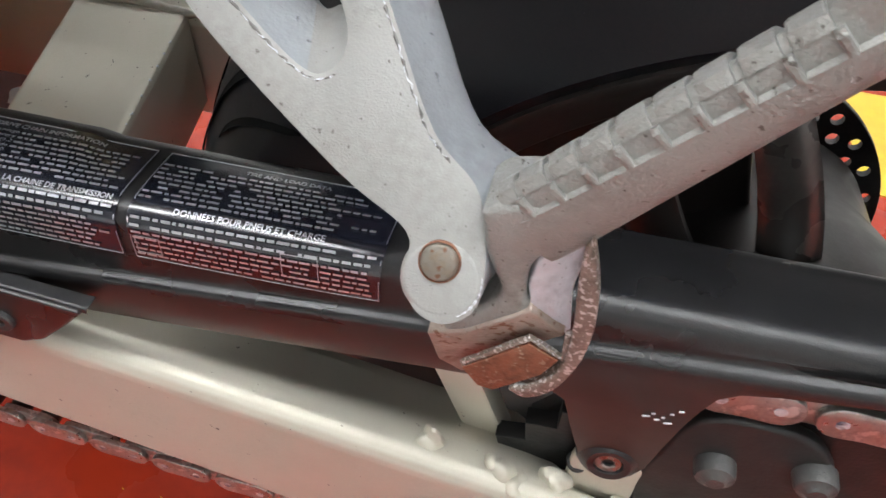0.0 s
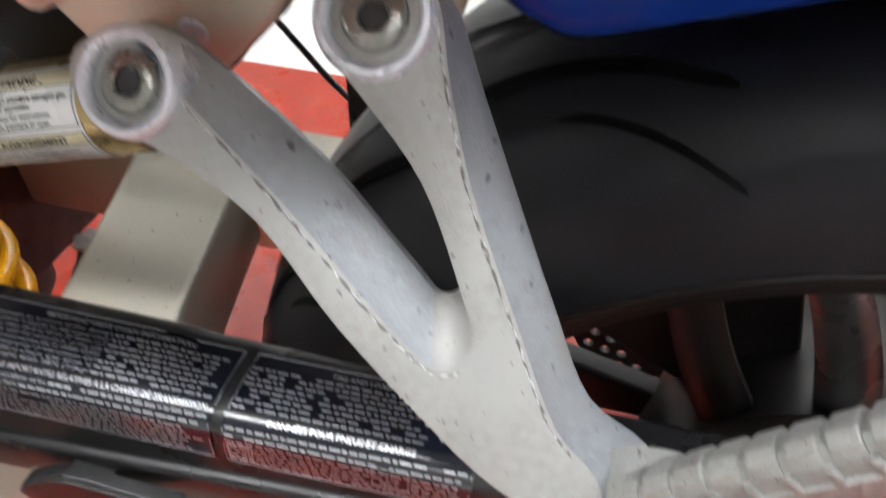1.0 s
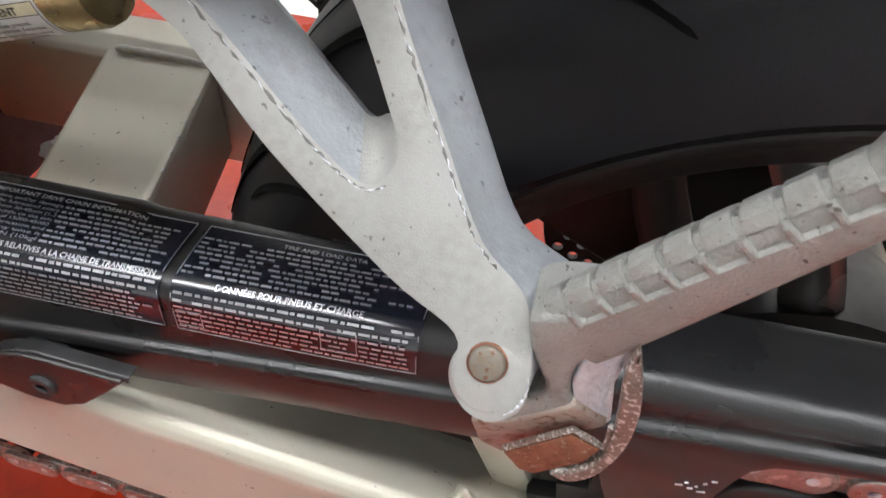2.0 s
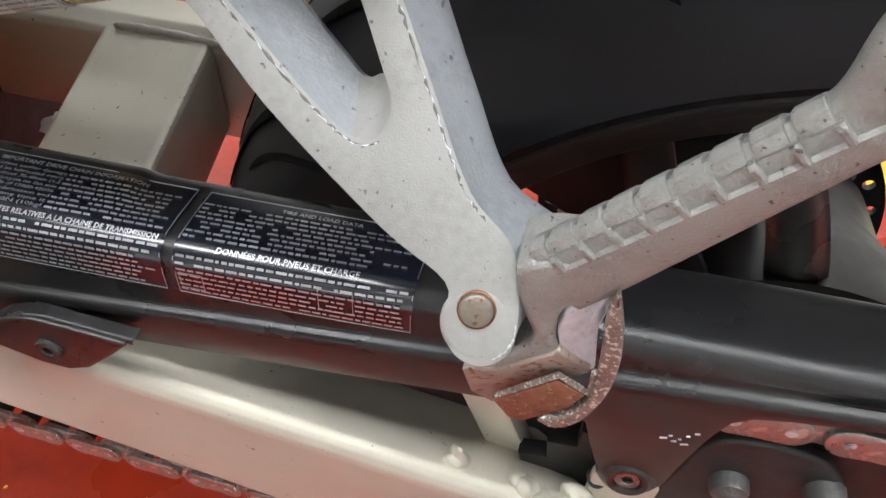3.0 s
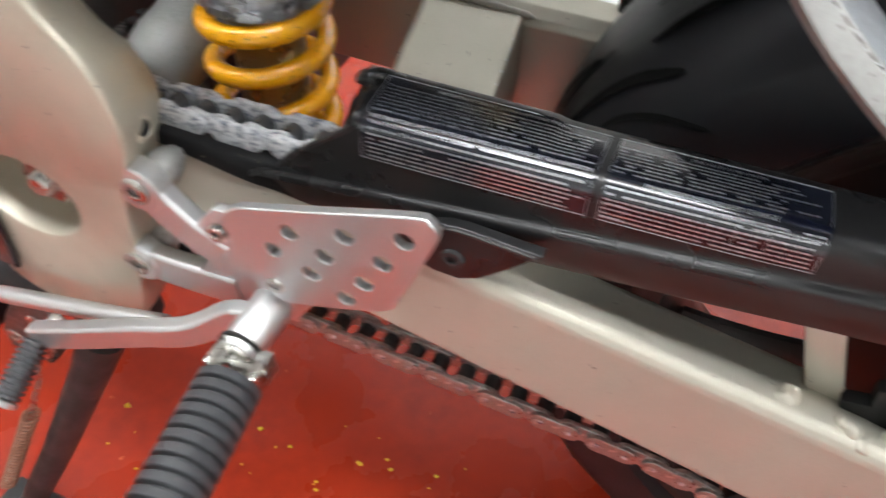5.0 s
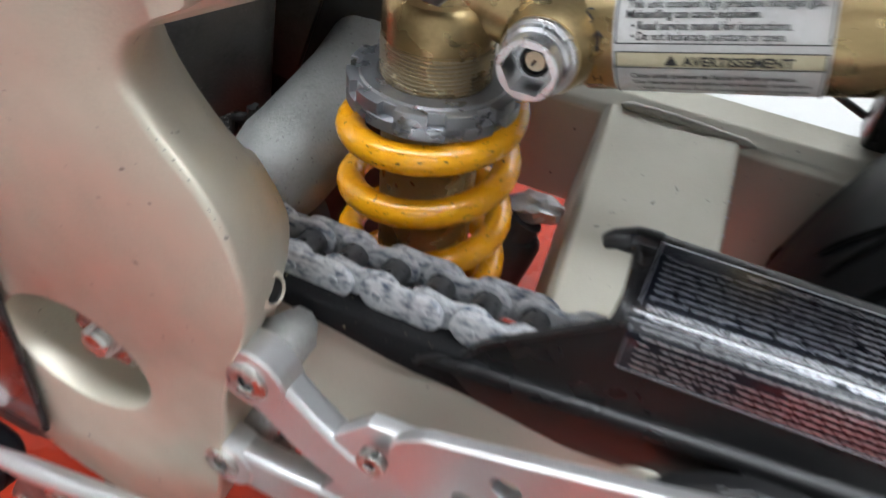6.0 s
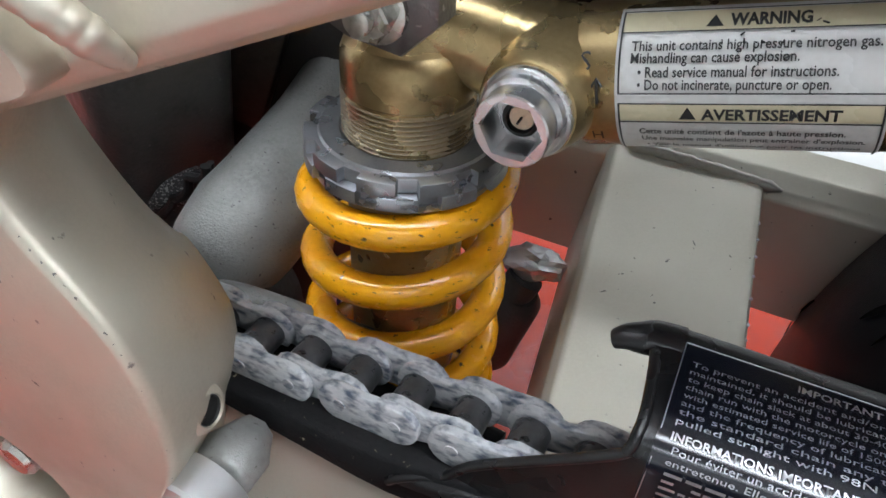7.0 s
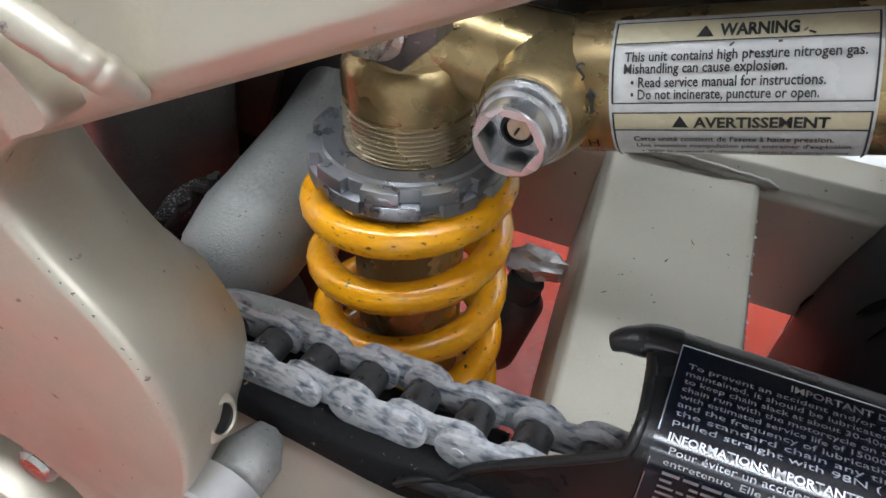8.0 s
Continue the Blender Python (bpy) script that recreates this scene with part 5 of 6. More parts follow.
part("lobe", lathe([(0.0086, -0.0060), (0.0090, -0.0016), (0.0088, -0.0006), (0.0082, -0.0001), (0.0072, 0.0003), (0.0, 0.0003)], hang(0.0010, -0.0032, 0.0), HN, 44), CAST, hanger, "round cast lobe at the pin", sharp=60)
worn = [hang(0.0010 + 0.0087 * math.cos(a), -0.0032 + 0.0087 * math.sin(a), 0.0002) for a in (-1.0 + 1.25 * k / 20 for k in range(21))]
part("worn_edge", tube(worn, [0.00045 * (0.2 + 0.8 * math.sin(math.pi * k / 20)) * (0.55 + 0.45 * math.sin(k * 2.1)) for k in range(21)], 8), CAST_WORN, hanger, "bright worn edge of the lobe")
part("pivot_pin", lathe([(0, 0.0012), (0.0033, 0.0012), (0.0039, 0.0008), (0.0041, 0.0002), (0.0042, -0.004)], hang(0.0002, 0.0004, 0.0007), HN, 32), PINHEAD, hanger, "dull pivot pin head with a rusty rim")
part("pin_seat", lathe([(0.0041, 0.0008), (0.0043, 0.0010), (0.0045, 0.0009), (0.0046, 0.0)], hang(0.0002, 0.0004, 0.0), HN, 32), RUST, hanger, "rust round the pin")


# ---------------------------------------------------------------- passenger footpeg, folded up
PA, PB, PY = Vector((0.66844, -0.0188, 0.7436)), Vector((-0.7438, 0, 0.6684)), Vector((0, 1, 0))
P0 = Vector((0.0885, 0.1755, 0.5490))
footpeg = thing("footpeg", (0.0885, 0.185, 0.52), "silver cast passenger footpeg with square tread blocks", "footpeg")


def peg(s, y, b):
    return P0 + PA * s + PY * y + PB * b


def peg_bar(s0, s1, section, n=8):
    bm = bmesh.new()
    rings = []
    for i in range(n + 1):
        s = s0 + (s1 - s0) * i / n
        rings.append([bm.verts.new(peg(s, y, b)) for y, b in section(s)])
    for a, b in zip(rings, rings[1:]):
        for k in range(len(a)):
            bm.faces.new((a[k], a[(k + 1) % len(a)], b[(k + 1) % len(b)], b[k]))
    bm.faces.new(rings[0])
    bm.faces.new(rings[-1][::-1])
    return bm


def peg_section(s):
    low = -0.0145 + 0.0055 * min(max(s / 0.056, 0), 1.1)
    return [(-0.0004, -0.0034), (-0.0003, -0.0002), (0.0010, 0.0016), (0.0030, 0.0024), (0.0070, 0.0008), (0.0110, -0.0024), (0.0125, low + 0.003), (0.0110, low - 0.001), (0.0050, low - 0.0036), (0.0008, low - 0.0024), (-0.0006, low - 0.0012), (-0.0014, low + 0.0010), (-0.0014, -0.0040)]


part("bar", peg_bar(-0.004, 0.066, peg_section, 10), PEGCAST, footpeg, "silver cast bar", sharp=40)


def tread(s0, s1, sec, core):
    """A block with sloped ends: sec is its skin, core the line that it shrinks to."""
    bm = bmesh.new()
    rings = []
    for s, f in ((s0, 0.0), (s0 + 0.0003, 0.9), (s0 + 0.0007, 1.0), (s1 - 0.0007, 1.0), (s1 - 0.0003, 0.9), (s1, 0.0)):
        rings.append([bm.verts.new(peg(s, cy + (y - cy) * f, cb + (b - cb) * f)) for (y, b), (cy, cb) in zip(sec, core)])
    for a, b in zip(rings, rings[1:]):
        for i in range(len(a)):
            bm.faces.new((a[i], a[(i + 1) % len(a)], b[(i + 1) % len(b)], b[i]))
    bm.faces.new(rings[0])
    bm.faces.new(rings[-1])
    part("tread_block", bm, PEGCAST, footpeg, sharp=20)


for k in range(9):
    s0 = -0.0052 + k * 0.0073
    s1 = s0 + 0.0063
    tread(max(s0, -0.0035), s1, ((-0.0004, 0.0006), (0.0010, 0.0027), (0.0040, 0.0032), (0.0075, 0.0016), (0.0114, -0.0016), (0.0116, -0.0028), (0.0040, -0.0010)),
          ((0.0006, 0.0000), (0.0014, 0.0008), (0.0040, 0.0012), (0.0070, -0.0002), (0.0102, -0.0034), (0.0110, -0.0032), (0.0040, -0.0010)))
    tread(s1 - 0.0010, s1 + 0.0011, ((-0.0004, -0.0048), (-0.0015, -0.0042), (-0.0015, -0.0006), (-0.0008, 0.0004), (0.0010, 0.0004), (0.0010, -0.0046)),
          ((0.0003, -0.0046), (0.0003, -0.0038), (0.0003, -0.0008), (0.0004, 0.0000), (0.0010, 0.0004), (0.0010, -0.0042)))


def tip_section(s):
    t = min(max((s - 0.058) / 0.017, 0), 1)
    top = 0.0022 + 0.0092 * t * t * (3 - 2 * t)
    low = -0.0092 - 0.001 * t
    close = 1.0 if s < 0.0745 else max(0.05, 1 - ((s - 0.0745) / 0.0045) ** 2) ** 0.5
    ring = smooth_loop([(-0.001 * t, top - 0.004), (0.0012, top - 0.0006), (0.0050, top), (0.0090, top - 0.0022), (0.0125, top - 0.007), (0.0130, low + 0.003), (0.011, low - 0.003), (0.004, low - 0.003), (0.0004, low - 0.001), (-0.001 * t, low + 0.002)], 3)
    cy, cb = 0.0060, (top + low) / 2
    return [(cy + (y - cy) * close, cb + (b - cb) * close) for y, b in ring]


part("tip", peg_bar(0.0570, 0.0790, tip_section, 22), PEGCAST, footpeg, "upturned rounded tip", sharp=70)
knuckle = [(0.0823, 0.5439), (0.0826, 0.5450), (0.0850, 0.5475), (0.0895, 0.5490), (0.0950, 0.5495), (0.0995, 0.5475), (0.1003, 0.5440), (0.0977, 0.5393), (0.0947, 0.5347), (0.0935, 0.5298), (0.0941, 0.5234), (0.0955, 0.5188), (0.0900, 0.5120), (0.0819, 0.5050), (0.0768, 0.5015), (0.0770, 0.5080), (0.0850, 0.5165), (0.0885, 0.5225), (0.0860, 0.5293), (0.0836, 0.5357)]
part("knuckle", slab([p[:2] for p in smooth_loop(knuckle, 3)], 0.1742, 0.1900, 0.0022, side, (), 4), PEGCAST, footpeg, "silver cast knuckle round the pin", sharp=50)


def solid(front, back, mat, name, label, bevel=0.0006, mat_parent=None):
    """A block between two like rings of corners, its edges softened."""
    bm = bmesh.new()
    a, b = [bm.verts.new(p) for p in front], [bm.verts.new(p) for p in back]
    bm.faces.new(a)
    bm.faces.new(b[::-1])
    for k in range(len(a)):
        bm.faces.new((a[k], b[k], b[(k + 1) % len(b)], a[(k + 1) % len(a)]))
    bmesh.ops.recalc_face_normals(bm, faces=bm.faces)
    bmesh.ops.bevel(bm, geom=bm.edges[:], offset=bevel, segments=2, affect="EDGES", profile=0.5)
    return part(name, bm, mat, mat_parent or footpeg, label, sharp=50)


under = [(0.0728, 0.1740, 0.5035), (0.0818, 0.1735, 0.5080), (0.0955, 0.1735, 0.5205), (0.1042, 0.1765, 0.5110), (0.0973, 0.1795, 0.5010), (0.0815, 0.1795, 0.4828), (0.0750, 0.1790, 0.4868)]
solid(under, [(x, y + 0.012, z + 0.006) for x, y, z in under], SCUFFED, "underside", "scuffed underside of the knuckle")
worn = [(0.0945, 0.1760, 0.5335), (0.1010, 0.1765, 0.5405), (0.1040, 0.1790, 0.5395), (0.1042, 0.1790, 0.5325), (0.1034, 0.1800, 0.5230), (0.1054, 0.1795, 0.5090), (0.1040, 0.1770, 0.5105), (0.0960, 0.1750, 0.5180), (0.0939, 0.1750, 0.5262)]
# Hammered metal; cool light from the right is put into its colour.
solid(worn, [(x - 0.001, y + 0.010, z + 0.001) for x, y, z in worn], CAST_WORN, "worn_face", "hammered face under the peg, cool sidelight put into its colour", 0.0008)
clip_pts = [(0.0822, 0.4945), (0.0966, 0.5100), (0.1040, 0.5062), (0.1010, 0.4990), (0.0905, 0.4880), (0.0865, 0.4885)]
# The red floor's reflection is put into this rusty plate's orange colour.
spring_clip = part("spring_clip", slab([np.array(p) for p in clip_pts], 0.1728, 0.1742, 0.0004, side, (), 2), RUST, footpeg, "rusty spring clip plate, red floor reflection put into its orange", sharp=30)
part("clip_edge", tube([(0.0822, 0.1738, 0.4955), (0.0895, 0.1738, 0.5035), (0.0967, 0.1738, 0.5112), (0.1005, 0.1738, 0.5090), (0.1047, 0.1738, 0.5066), (0.1051, 0.1738, 0.5110), (0.1048, 0.1738, 0.5160)], 0.0009, 8), FLAKY, spring_clip, "bare steel edge")
band_out = [(0.1042, 0.5460), (0.1079, 0.5325), (0.1094, 0.5211), (0.1088, 0.5079), (0.1049, 0.4950), (0.0991, 0.4890), (0.0943, 0.4905)]
band_in = [(0.0948, 0.4922), (0.0990, 0.4942), (0.1042, 0.5015), (0.1054, 0.5122), (0.1048, 0.5226), (0.1036, 0.5330), (0.1032, 0.5409)]
half = smooth_loop(band_out, 5, False) + smooth_loop(band_in, 5, False)
part("half_washer", slab([p[:2] for p in half], 0.1722, 0.1760, 0.0007, side, (), 2), FLAKY, footpeg, "half round washer with flaking rust", sharp=50)


# ---------------------------------------------------------------- rider's rearset: heel plate, lever, peg
rearset = thing("rearset", (-0.19, 0.16, 0.30), "machined alloy rearset with a drilled heel plate", "rearset")
heel = [(-0.1930, 0.4345), (-0.1850, 0.4440), (-0.1735, 0.4485), (-0.1400, 0.4600), (-0.0985, 0.4745), (-0.0905, 0.4745), (-0.0870, 0.4670), (-0.0930, 0.4490), (-0.1050, 0.4180), (-0.1085, 0.4110), (-0.1150, 0.4065), (-0.1250, 0.4020), (-0.1550, 0.3900), (-0.1680, 0.3870), (-0.1780, 0.3960), (-0.1900, 0.4200)]
holes = [circle(c, 0.0046, 16) for c in ((-0.1572, 0.4408), (-0.1289, 0.4504), (-0.1013, 0.4598), (-0.1674, 0.4248), (-0.1399, 0.4328), (-0.1114, 0.4417), (-0.1488, 0.4171), (-0.1212, 0.4237), (-0.1312, 0.4082))]
part("heel_plate", slab([p[:2] for p in smooth_loop(heel, 3)], 0.1640, 0.1685, 0.0008, side, holes, 2, 0.0003), ALLOY, rearset, "drilled alloy heel plate", sharp=18)
for pts in ([(-0.2470, 0.1745, 0.4275), (-0.2380, 0.1745, 0.4180), (-0.2230, 0.1745, 0.4050), (-0.2050, 0.1745, 0.3950)], [(-0.2660, 0.1745, 0.3650), (-0.2540, 0.1745, 0.3640), (-0.2350, 0.1745, 0.3650), (-0.2000, 0.1745, 0.3690)]):
    part("bracket", flat_bar([tuple(p) for p in smooth_loop(pts, 4, False)], 0.0110, 0.0220), ALLOY, rearset, "polished alloy bracket arm", sharp=28)
for x, z in ((-0.2470, 0.4265), (-0.2665, 0.3645)):
    part("bracket_eye", lathe([(0.0, 0.0062), (0.0130, 0.0062), (0.0140, 0.0052), (0.0142, -0.005), (0.0, -0.005)], (x, 0.1745, z), LAT, 36), ALLOY, rearset, sharp=30)
part("bridge", slab([np.array(p) for p in ((-0.222, 0.408), (-0.204, 0.430), (-0.186, 0.432), (-0.164, 0.404), (-0.154, 0.384), (-0.168, 0.362), (-0.205, 0.356), (-0.228, 0.370), (-0.214, 0.392))], 0.1704, 0.1760, 0.001, side, (), 2), ALLOY, rearset)
for c in ((-0.2470, 0.1665, 0.4265), (-0.2665, 0.1665, 0.3645)):
    socket_bolt(rearset, c, LAT, 0.0078, 0.004, STEEL, "cap_screw", "steel cap screw")
    part("mounting_boss", lathe([(0.0, 0.0), (0.0085, 0.0), (0.0098, -0.0015), (0.0104, -0.010), (0.0080, -0.0150), (0.0060, -0.020)], (c[0] + 0.001, 0.1812, c[2]), (0.12, -1, 0.10), 7), CAST, frame_thing, "angular dirty silver mounting boss", sharp=70)
for c in ((-0.1991, 0.1630, 0.4211), (-0.1705, 0.1630, 0.3976)):
    socket_bolt(rearset, c, LAT, 0.0050, 0.004, STEEL, "button_screw", "steel button screw")
part("peg_mount", lathe([(0.0, 0.034), (0.0095, 0.034), (0.0110, 0.032), (0.0118, 0.0), (0.0118, -0.006), (0, -0.006)], (-0.1800, 0.1690, 0.3700), LAT, 40), ALLOY, rearset, "round alloy peg mount")
part("washer", lathe(disc_profile(0.0105, -0.001, 0.0012, 0.0004), (-0.1795, 0.1345, 0.3700), LAT, 32), STEEL, rearset)
# Black ring round the joint of mount and peg.
part("joint_ring", lathe([(0.0095, 0.0), (0.0122, 0.0005), (0.0124, 0.0028), (0.0095, 0.0034)], (-0.1798, 0.1420, 0.3700), LAT, 36), OILY, rearset, "dark joint ring")
lever = smooth_loop([(-0.3250, 0.1300, 0.3120), (-0.2900, 0.1330, 0.3280), (-0.2500, 0.1400, 0.3440), (-0.2250, 0.1460, 0.3510), (-0.2100, 0.1520, 0.3580), (-0.1960, 0.1570, 0.3680), (-0.1800, 0.1580, 0.3720)], 6, False)
lever_part = part("gear_lever", flat_bar([tuple(p) for p in lever], 0.0100, 0.0170), ALLOY, rearset, "cranked flat alloy gear lever")
SH0, SH1 = Vector((-0.3245, 0.1290, 0.3110)), Vector((-0.3240, 0.0900, 0.2930))
sd = (SH1 - SH0).normalized()
ridges = []
for k in range(11):
    z = 0.003 + k * 0.0033
    ridges += [(0.0062, z), (0.0080, z + 0.0004), (0.0081, z + 0.0020), (0.0062, z + 0.0024)]
part("shift_peg", lathe([(0, 0.001)] + ridges + [(0, 0.040)], SH0, sd, 24), PEGRUBBER, lever_part, "ribbed black rubber shift peg", sharp=30)
part("peg_cap", lathe(disc_profile(0.0076, 0.0395, 0.0435, 0.001), SH0, sd, 24), ALLOY, lever_part, "bright alloy end cap")
part("shift_rod", tube([(-0.4200, 0.1500, 0.2880), (-0.3980, 0.1500, 0.2945), (-0.3750, 0.1500, 0.3010), (-0.2900, 0.1520, 0.3250), (-0.2450, 0.1540, 0.3385)], [0.0036, 0.0042, 0.0056, 0.0056, 0.0050], 12), ALLOY, rearset, "alloy shift rod")
part("rod_joint", lathe(disc_profile(0.0080, -0.004, 0.005, 0.0015), (-0.4240, 0.1480, 0.2870), LAT, 24), STEEL, rearset)
part("rod_arm", tube([(-0.4240, 0.1540, 0.2870), (-0.4180, 0.1560, 0.3000), (-0.4080, 0.1580, 0.3120)], 0.0056, 12), ALLOY, rearset)
part("pivot_bolt", lathe(disc_profile(0.0050, -0.006, 0.003, 0.001), (-0.3190, 0.1360, 0.3170), LAT, 18), STEEL, rearset)

RP0, RPD = Vector((-0.1735, 0.1290, 0.3720)), Vector((0.13, -0.985, -0.02)).normalized()
rpeg = thing("rider_footpeg", (-0.171, 0.11, 0.36), "rider footpeg with a ribbed black rubber sleeve", "footpeg")
for s, r in ((-0.0085, 0.0030), (0.0085, 0.0030), (0.0, 0.0040)):
    q = Vector((s, 0, 0.004 if s else -0.002))
    part("tongue", tube([RP0 + q + Vector((0, 0.010, 0)), RP0 + q * 1.15 + RPD * 0.010], r, 12), STEEL, rpeg, "zinc plated steel tongue")
part("hinge_pin", tube([RP0 + Vector((-0.012, 0.001, 0.001)), RP0 + Vector((0.016, 0.001, 0.004))], 0.0022, 12), STEEL, rpeg)
part("spring", tube([RP0 + Vector((-0.004 + 0.0012 * k / 8, 0.001 + 0.0042 * math.cos(k * 0.78), 0.002 + 0.0042 * math.sin(k * 0.78))) for k in range(50)], 0.0007, 6), STEEL, rpeg)
part("clevis", box(RP0 + Vector((0.0125, 0.002, 0.0)), (0.0035, 0.018, 0.016), 0.0012), STEEL, rpeg)
part("clevis", box(RP0 + Vector((-0.0125, 0.002, 0.0)), (0.0035, 0.018, 0.016), 0.0012), STEEL, rpeg)
rib = [(0.0, 0.0), (0.0125, 0.0)]
for k in range(13):
    z = 0.001 + k * 0.0066
    rib += [(0.0150, z), (0.0159, z + 0.0006), (0.0160, z + 0.0044), (0.0154, z + 0.0049), (0.0122, z + 0.0051), (0.0122, z + 0.0062)]
part("rubber_sleeve", lathe(rib + [(0.0, 0.087)], RP0 + RPD * 0.0075, RPD, 40), PEGRUBBER, rpeg, "ribbed black rubber sleeve", sharp=35)

# ---------------------------------------------------------------- side stand
stand = thing("side_stand", (-0.40, 0.13, 0.0), "black side stand with a rusty return spring", "side stand")
part("leg", tube([(-0.3300, 0.1680, 0.2600), (-0.3500, 0.1560, 0.2150), (-0.4000, 0.1280, 0.1100), (-0.4480, 0.1010, 0.0160)], [0.016, 0.014, 0.012, 0.011], 18), DARK, stand, "black painted leg")
part("foot", box((-0.452, 0.096, 0.0065), (0.060, 0.045, 0.012), 0.004), DARK, stand)
part("bracket", box((-0.335, 0.190, 0.270), (0.050, 0.040, 0.040), 0.006), DARK, stand)
part("spring", tube([(-0.3950 - 0.055 * k / 240 + 0.0060 * math.cos(k * 0.62), 0.1260 - 0.028 * k / 240 + 0.0060 * math.sin(k * 0.62), 0.1750 - 0.115 * k / 240) for k in range(241)], 0.0011, 6), RUST, stand, "rusty coil spring")
part("spring_stay", tube([(-0.362, 0.142, 0.262), (-0.378, 0.135, 0.215), (-0.394, 0.127, 0.178)], 0.0022, 8), STEEL, stand)
pivot_plate = part("pivot_bracket", slab([np.array(p) for p in ((-0.412, 0.250), (-0.396, 0.272), (-0.362, 0.286), (-0.352, 0.262), (-0.374, 0.240), (-0.412, 0.206), (-0.428, 0.206), (-0.426, 0.226))], 0.1570, 0.1640, 0.001, side, (), 2), LUGSTEEL, stand, "dull steel pivot bracket")
for bx, bz in ((-0.379, 0.259), (-0.415, 0.223)):
    socket_bolt(pivot_plate, (bx, 0.1562, bz), LAT, 0.0085, 0.005, STEEL, "screw", "steel pivot screw")
part("stop_rubber", lathe([(0.0, 0.012), (0.016, 0.012), (0.021, 0.007), (0.022, -0.008), (0.016, -0.014), (0.0, -0.014)], (-0.4450, 0.1600, 0.2420), (0.2, -1, 0.3), 28), RUBBER, stand, "black rubber stop")
part("stop_plate", box((-0.352, 0.150, 0.262), (0.022, 0.006, 0.030), 0.003, axes((0.3, 0, 1))), STEEL, stand)

# ---------------------------------------------------------------- lower fairing edge and exhaust in front
fairing = thing("side_fairing", (-0.45, 0.164, 0.31), "dark red side fairing panel with a plain edge", "fairing")
fair_line = [np.array(p) for p in ((-0.3600, 0.4560), (-0.3660, 0.3885), (-0.3700, 0.3420), (-0.3740, 0.3150), (-0.4300, 0.3140), (-0.6200, 0.3100), (-0.6200, 0.6000), (-0.3800, 0.5600))]
part("panel", slab(fair_line, 0.1630, 0.1660, 0.0010, side, (), 2), MAROON, fairing)
part("edge_trim", tube([(p[0] + 0.0006, 0.1645, p[1]) for p in fair_line[:4]], 0.0019, 10), BLACK, fairing, "dark rubber edge of the panel")
solo("exhaust_pipe", tube([tuple(p) for p in smooth_loop([(-0.62, 0.26, 0.16), (-0.52, 0.24, 0.165), (-0.46, 0.26, 0.17), (-0.40, 0.33, 0.18), (-0.30, 0.40, 0.19)], 6, False)], 0.030, 28), DARK, "dark sooty exhaust pipe under the engine", "exhaust pipe")

# ---------------------------------------------------------------- blue tail fairing
bm = bmesh.new()
rows = []
edge = smooth_loop([(0.0250, 0.6230), (0.0400, 0.6130), (0.0500, 0.6075), (0.0580, 0.6060), (0.0780, 0.6120), (0.1030, 0.6200), (0.1350, 0.6310), (0.2000, 0.6560), (0.3200, 0.7050)], 4, False)
for x, z in edge:
    rows.append([bm.verts.new((x + 0.15 * dz, y, z + dz)) for y, dz in ((0.345, -0.004), (0.275, -0.0015), (0.2640, 0.0), (0.2585, 0.004), (0.2540, 0.020), (0.2490, 0.050), (0.2470, 0.090))])
for a, b in zip(rows, rows[1:]):
    for k in range(len(a) - 1):
        bm.faces.new((a[k], a[k + 1], b[k + 1], b[k]))
bmesh.ops.recalc_face_normals(bm, faces=bm.faces)
bmesh.ops.solidify(bm, geom=bm.faces[:], thickness=0.003)
cowl = thing("tail_fairing", (0.15, 0.30, 0.60), "glossy blue tail fairing above the tyre", "fairing")
part("side_panel", bm, BLUE, cowl, "glossy blue side panel", sharp=50)


def tray_z(x):
    return max(0.645, 0.655 + 0.34 * (x - 0.05))


# Unseen tray and shelf, added to block lamp light over wheel and shock.
part("undertray", loft_x(lambda x: [(0.312, tray_z(x)), (0.500, tray_z(x)), (0.500, tray_z(x) + 0.06), (0.312, tray_z(x) + 0.06)], [-0.30, -0.15, 0.0, 0.03, 0.05, 0.2, 0.35, 0.5]), BLACK, cowl, "unseen black tray, added to block light from above")
part("tray_shelf", loft_x(lambda x: [(0.256, 0.672), (0.314, 0.672), (0.314, 0.690), (0.256, 0.690)], [-0.34, -0.2, -0.05, 0.04]), BLACK, cowl, "unseen black shelf, added to shade the shock")
# Black sheet added behind the reservoir to darken the gap above it.
part("tray_lip", box((-0.1825, 0.348, 0.6035), (0.175, 0.006, 0.197), 0.002), BLACK, cowl, "black sheet added behind the reservoir as a dark backing")

# ---------------------------------------------------------------- black guide block on the far beam
solo("hose_block", box((-0.055, 0.446, 0.458), (0.036, 0.030, 0.062), 0.004), BLACK, "black plastic hose block on the far swingarm beam", "bracket")

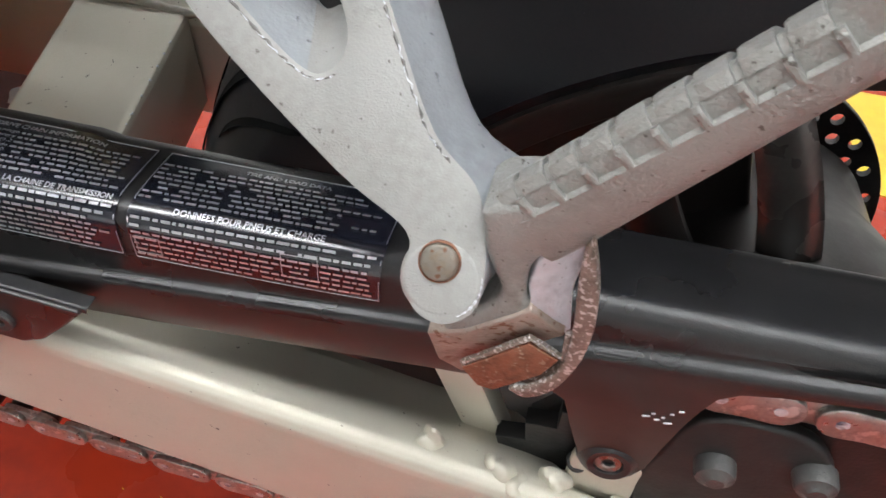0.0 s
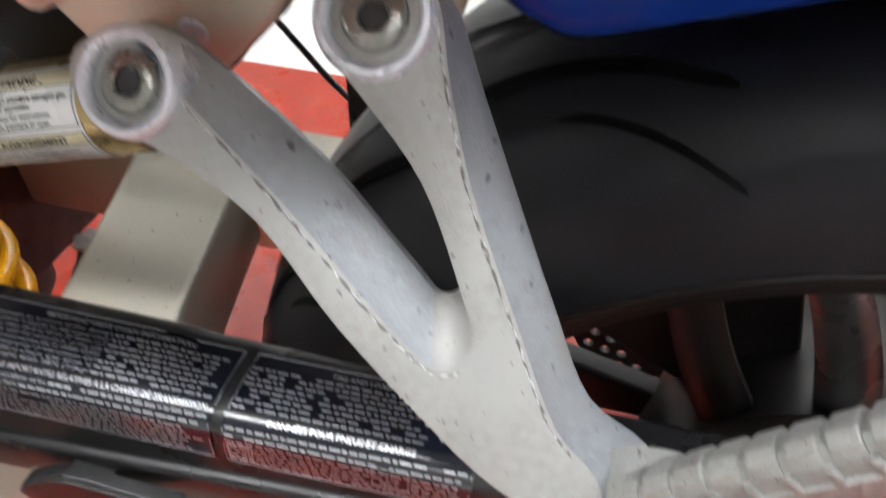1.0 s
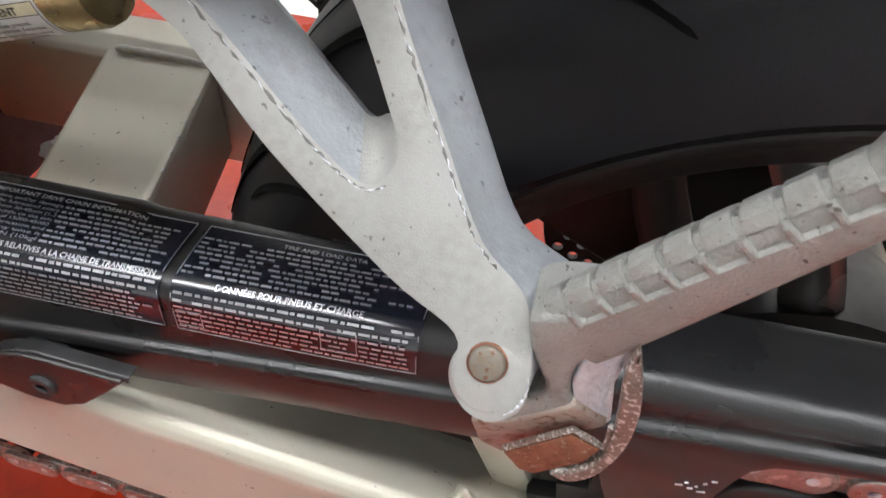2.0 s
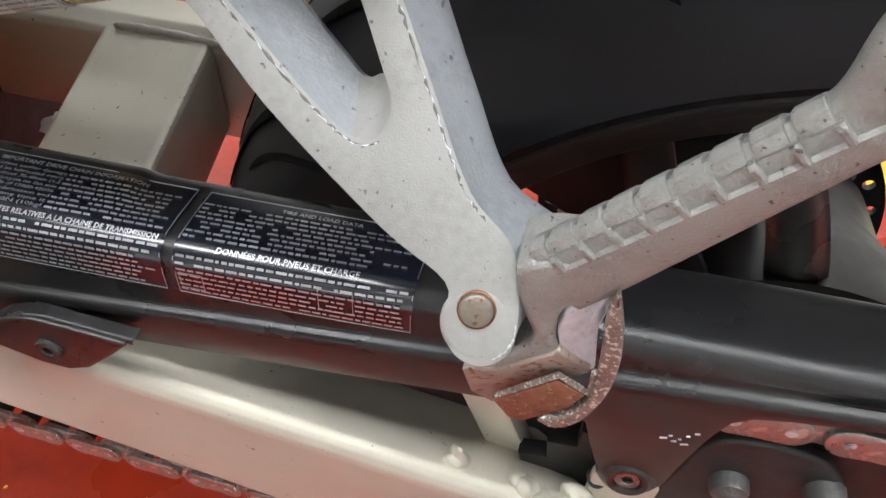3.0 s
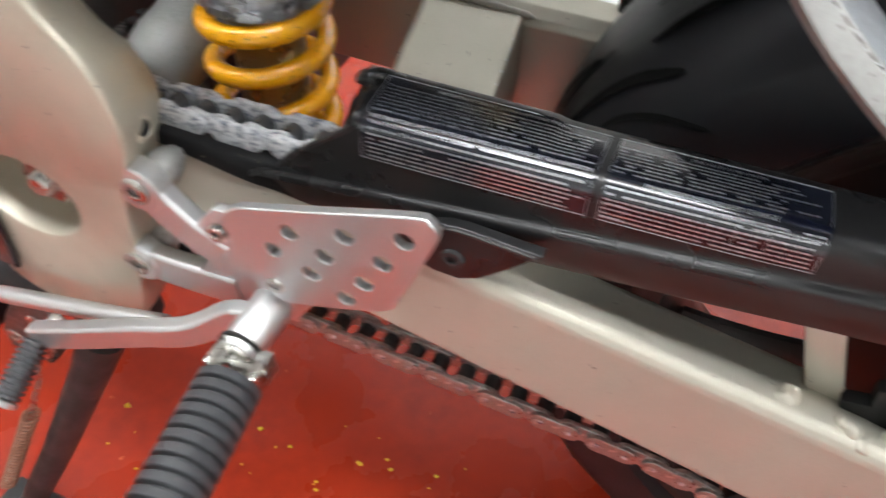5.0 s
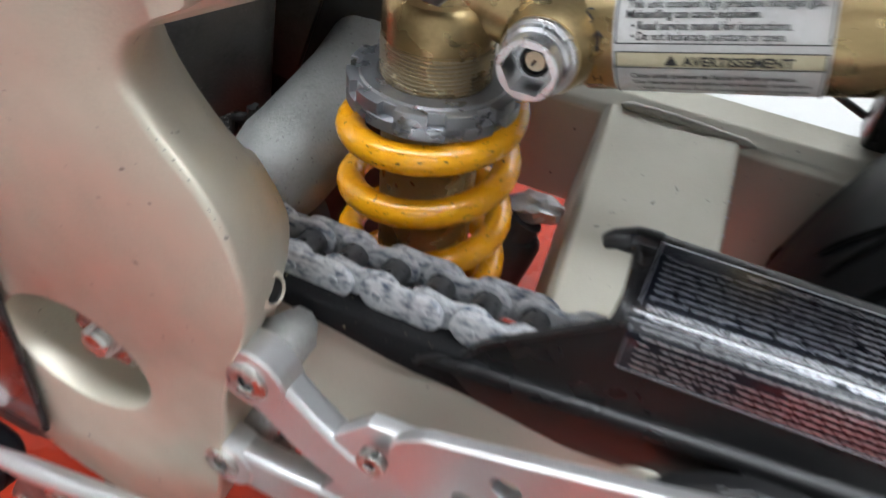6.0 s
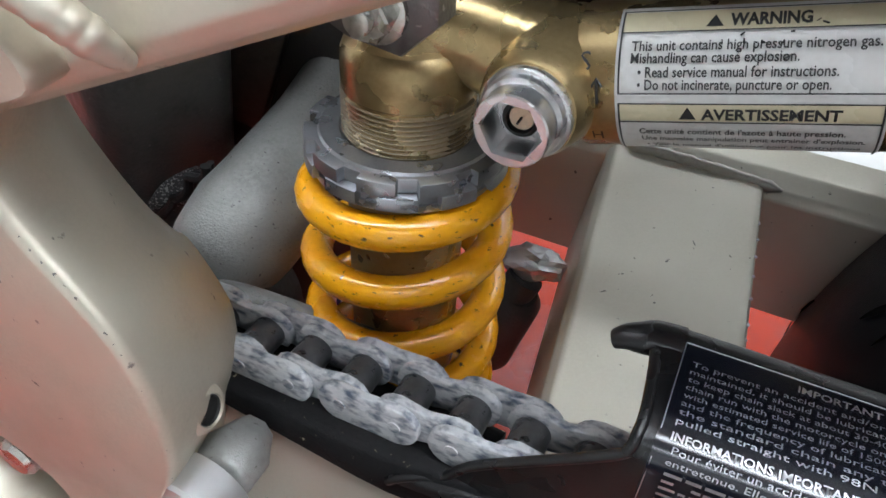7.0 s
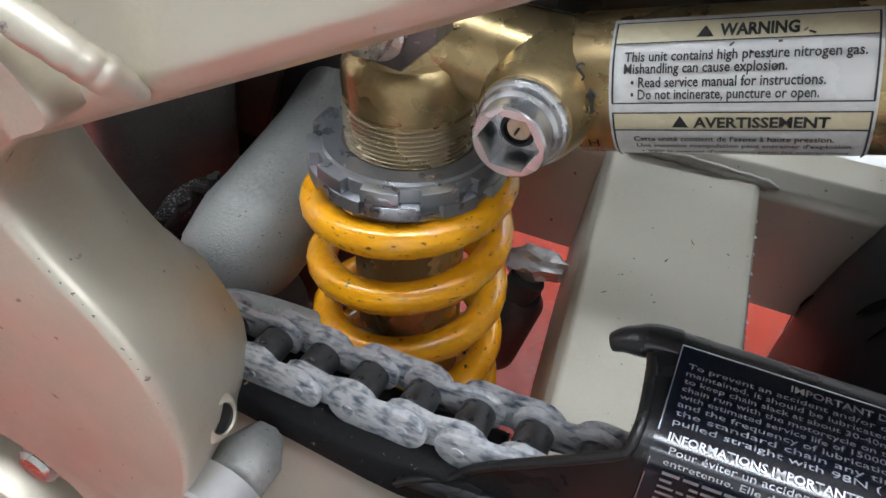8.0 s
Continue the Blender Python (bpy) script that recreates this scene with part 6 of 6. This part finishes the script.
# ---------------------------------------------------------------- drilled tab and hose on the far side
tab_line = [p[:2] for p in smooth_loop([(-0.0882, 0.5415), (-0.0814, 0.5568), (-0.0715, 0.5680), (-0.0640, 0.5660), (-0.0672, 0.5518), (-0.0763, 0.5397), (-0.0845, 0.5356)], 4)]
part("drilled_tab", slab(tab_line, 0.3290, 0.3320, 0.0006, side, [circle(c, 0.0027, 14) for c in ((-0.0822, 0.5424), (-0.0775, 0.5503), (-0.0710, 0.5583))], 2), BLACK, frame_thing, "black tab with three drilled holes")
part("tab_arm", tube([(-0.0690, 0.3305, 0.5620), (-0.0600, 0.3100, 0.6000), (-0.0450, 0.2540, 0.6180)], 0.004, 12), BLACK, frame_thing)
solo("brake_hose", tube([tuple(p) for p in smooth_loop([(-0.215, 0.47, 0.555), (-0.1512, 0.50, 0.4770), (-0.1339, 0.50, 0.4600), (-0.1044, 0.49, 0.4380), (-0.0600, 0.4600, 0.4300)], 6, False)], 0.0022, 10), BLACK, "thin black brake hose to the far block", "hose")

# ---------------------------------------------------------------- floor marking
solo("floor_marking", box((1.05, 1.07, 0.001), (1.1, 0.26, 0.002)), YELLOWPAINT, "yellow painted strip along the red floor", "floor marking", "structure", smooth=False)


# ---------------------------------------------------------------- crumbs on the floor
rr = random.Random(21)
bm = bmesh.new()
for k in range(110):
    x, y, r = rr.uniform(-0.48, 0.05), rr.uniform(-0.12, 0.30), rr.uniform(0.0012, 0.0042)
    a0, pts = rr.uniform(0, 6), []
    for q in range(6):
        a = a0 + q * math.pi / 3
        pts.append((x + r * rr.uniform(0.4, 1.3) * math.cos(a), y + r * 0.6 * rr.uniform(0.4, 1.3) * math.sin(a)))
    low, high = [bm.verts.new((u, v, 0.0002)) for u, v in pts], [bm.verts.new((x + (u - x) * 0.7, y + (v - y) * 0.7, 0.0011)) for u, v in pts]
    bm.faces.new(high)
    for q in range(6):
        bm.faces.new((low[q], low[(q + 1) % 6], high[(q + 1) % 6], high[q]))
solo("paint_crumbs", bm, YELLOWPAINT, "yellow crumbs scattered on the red floor", "crumbs", "stuff", smooth=False)
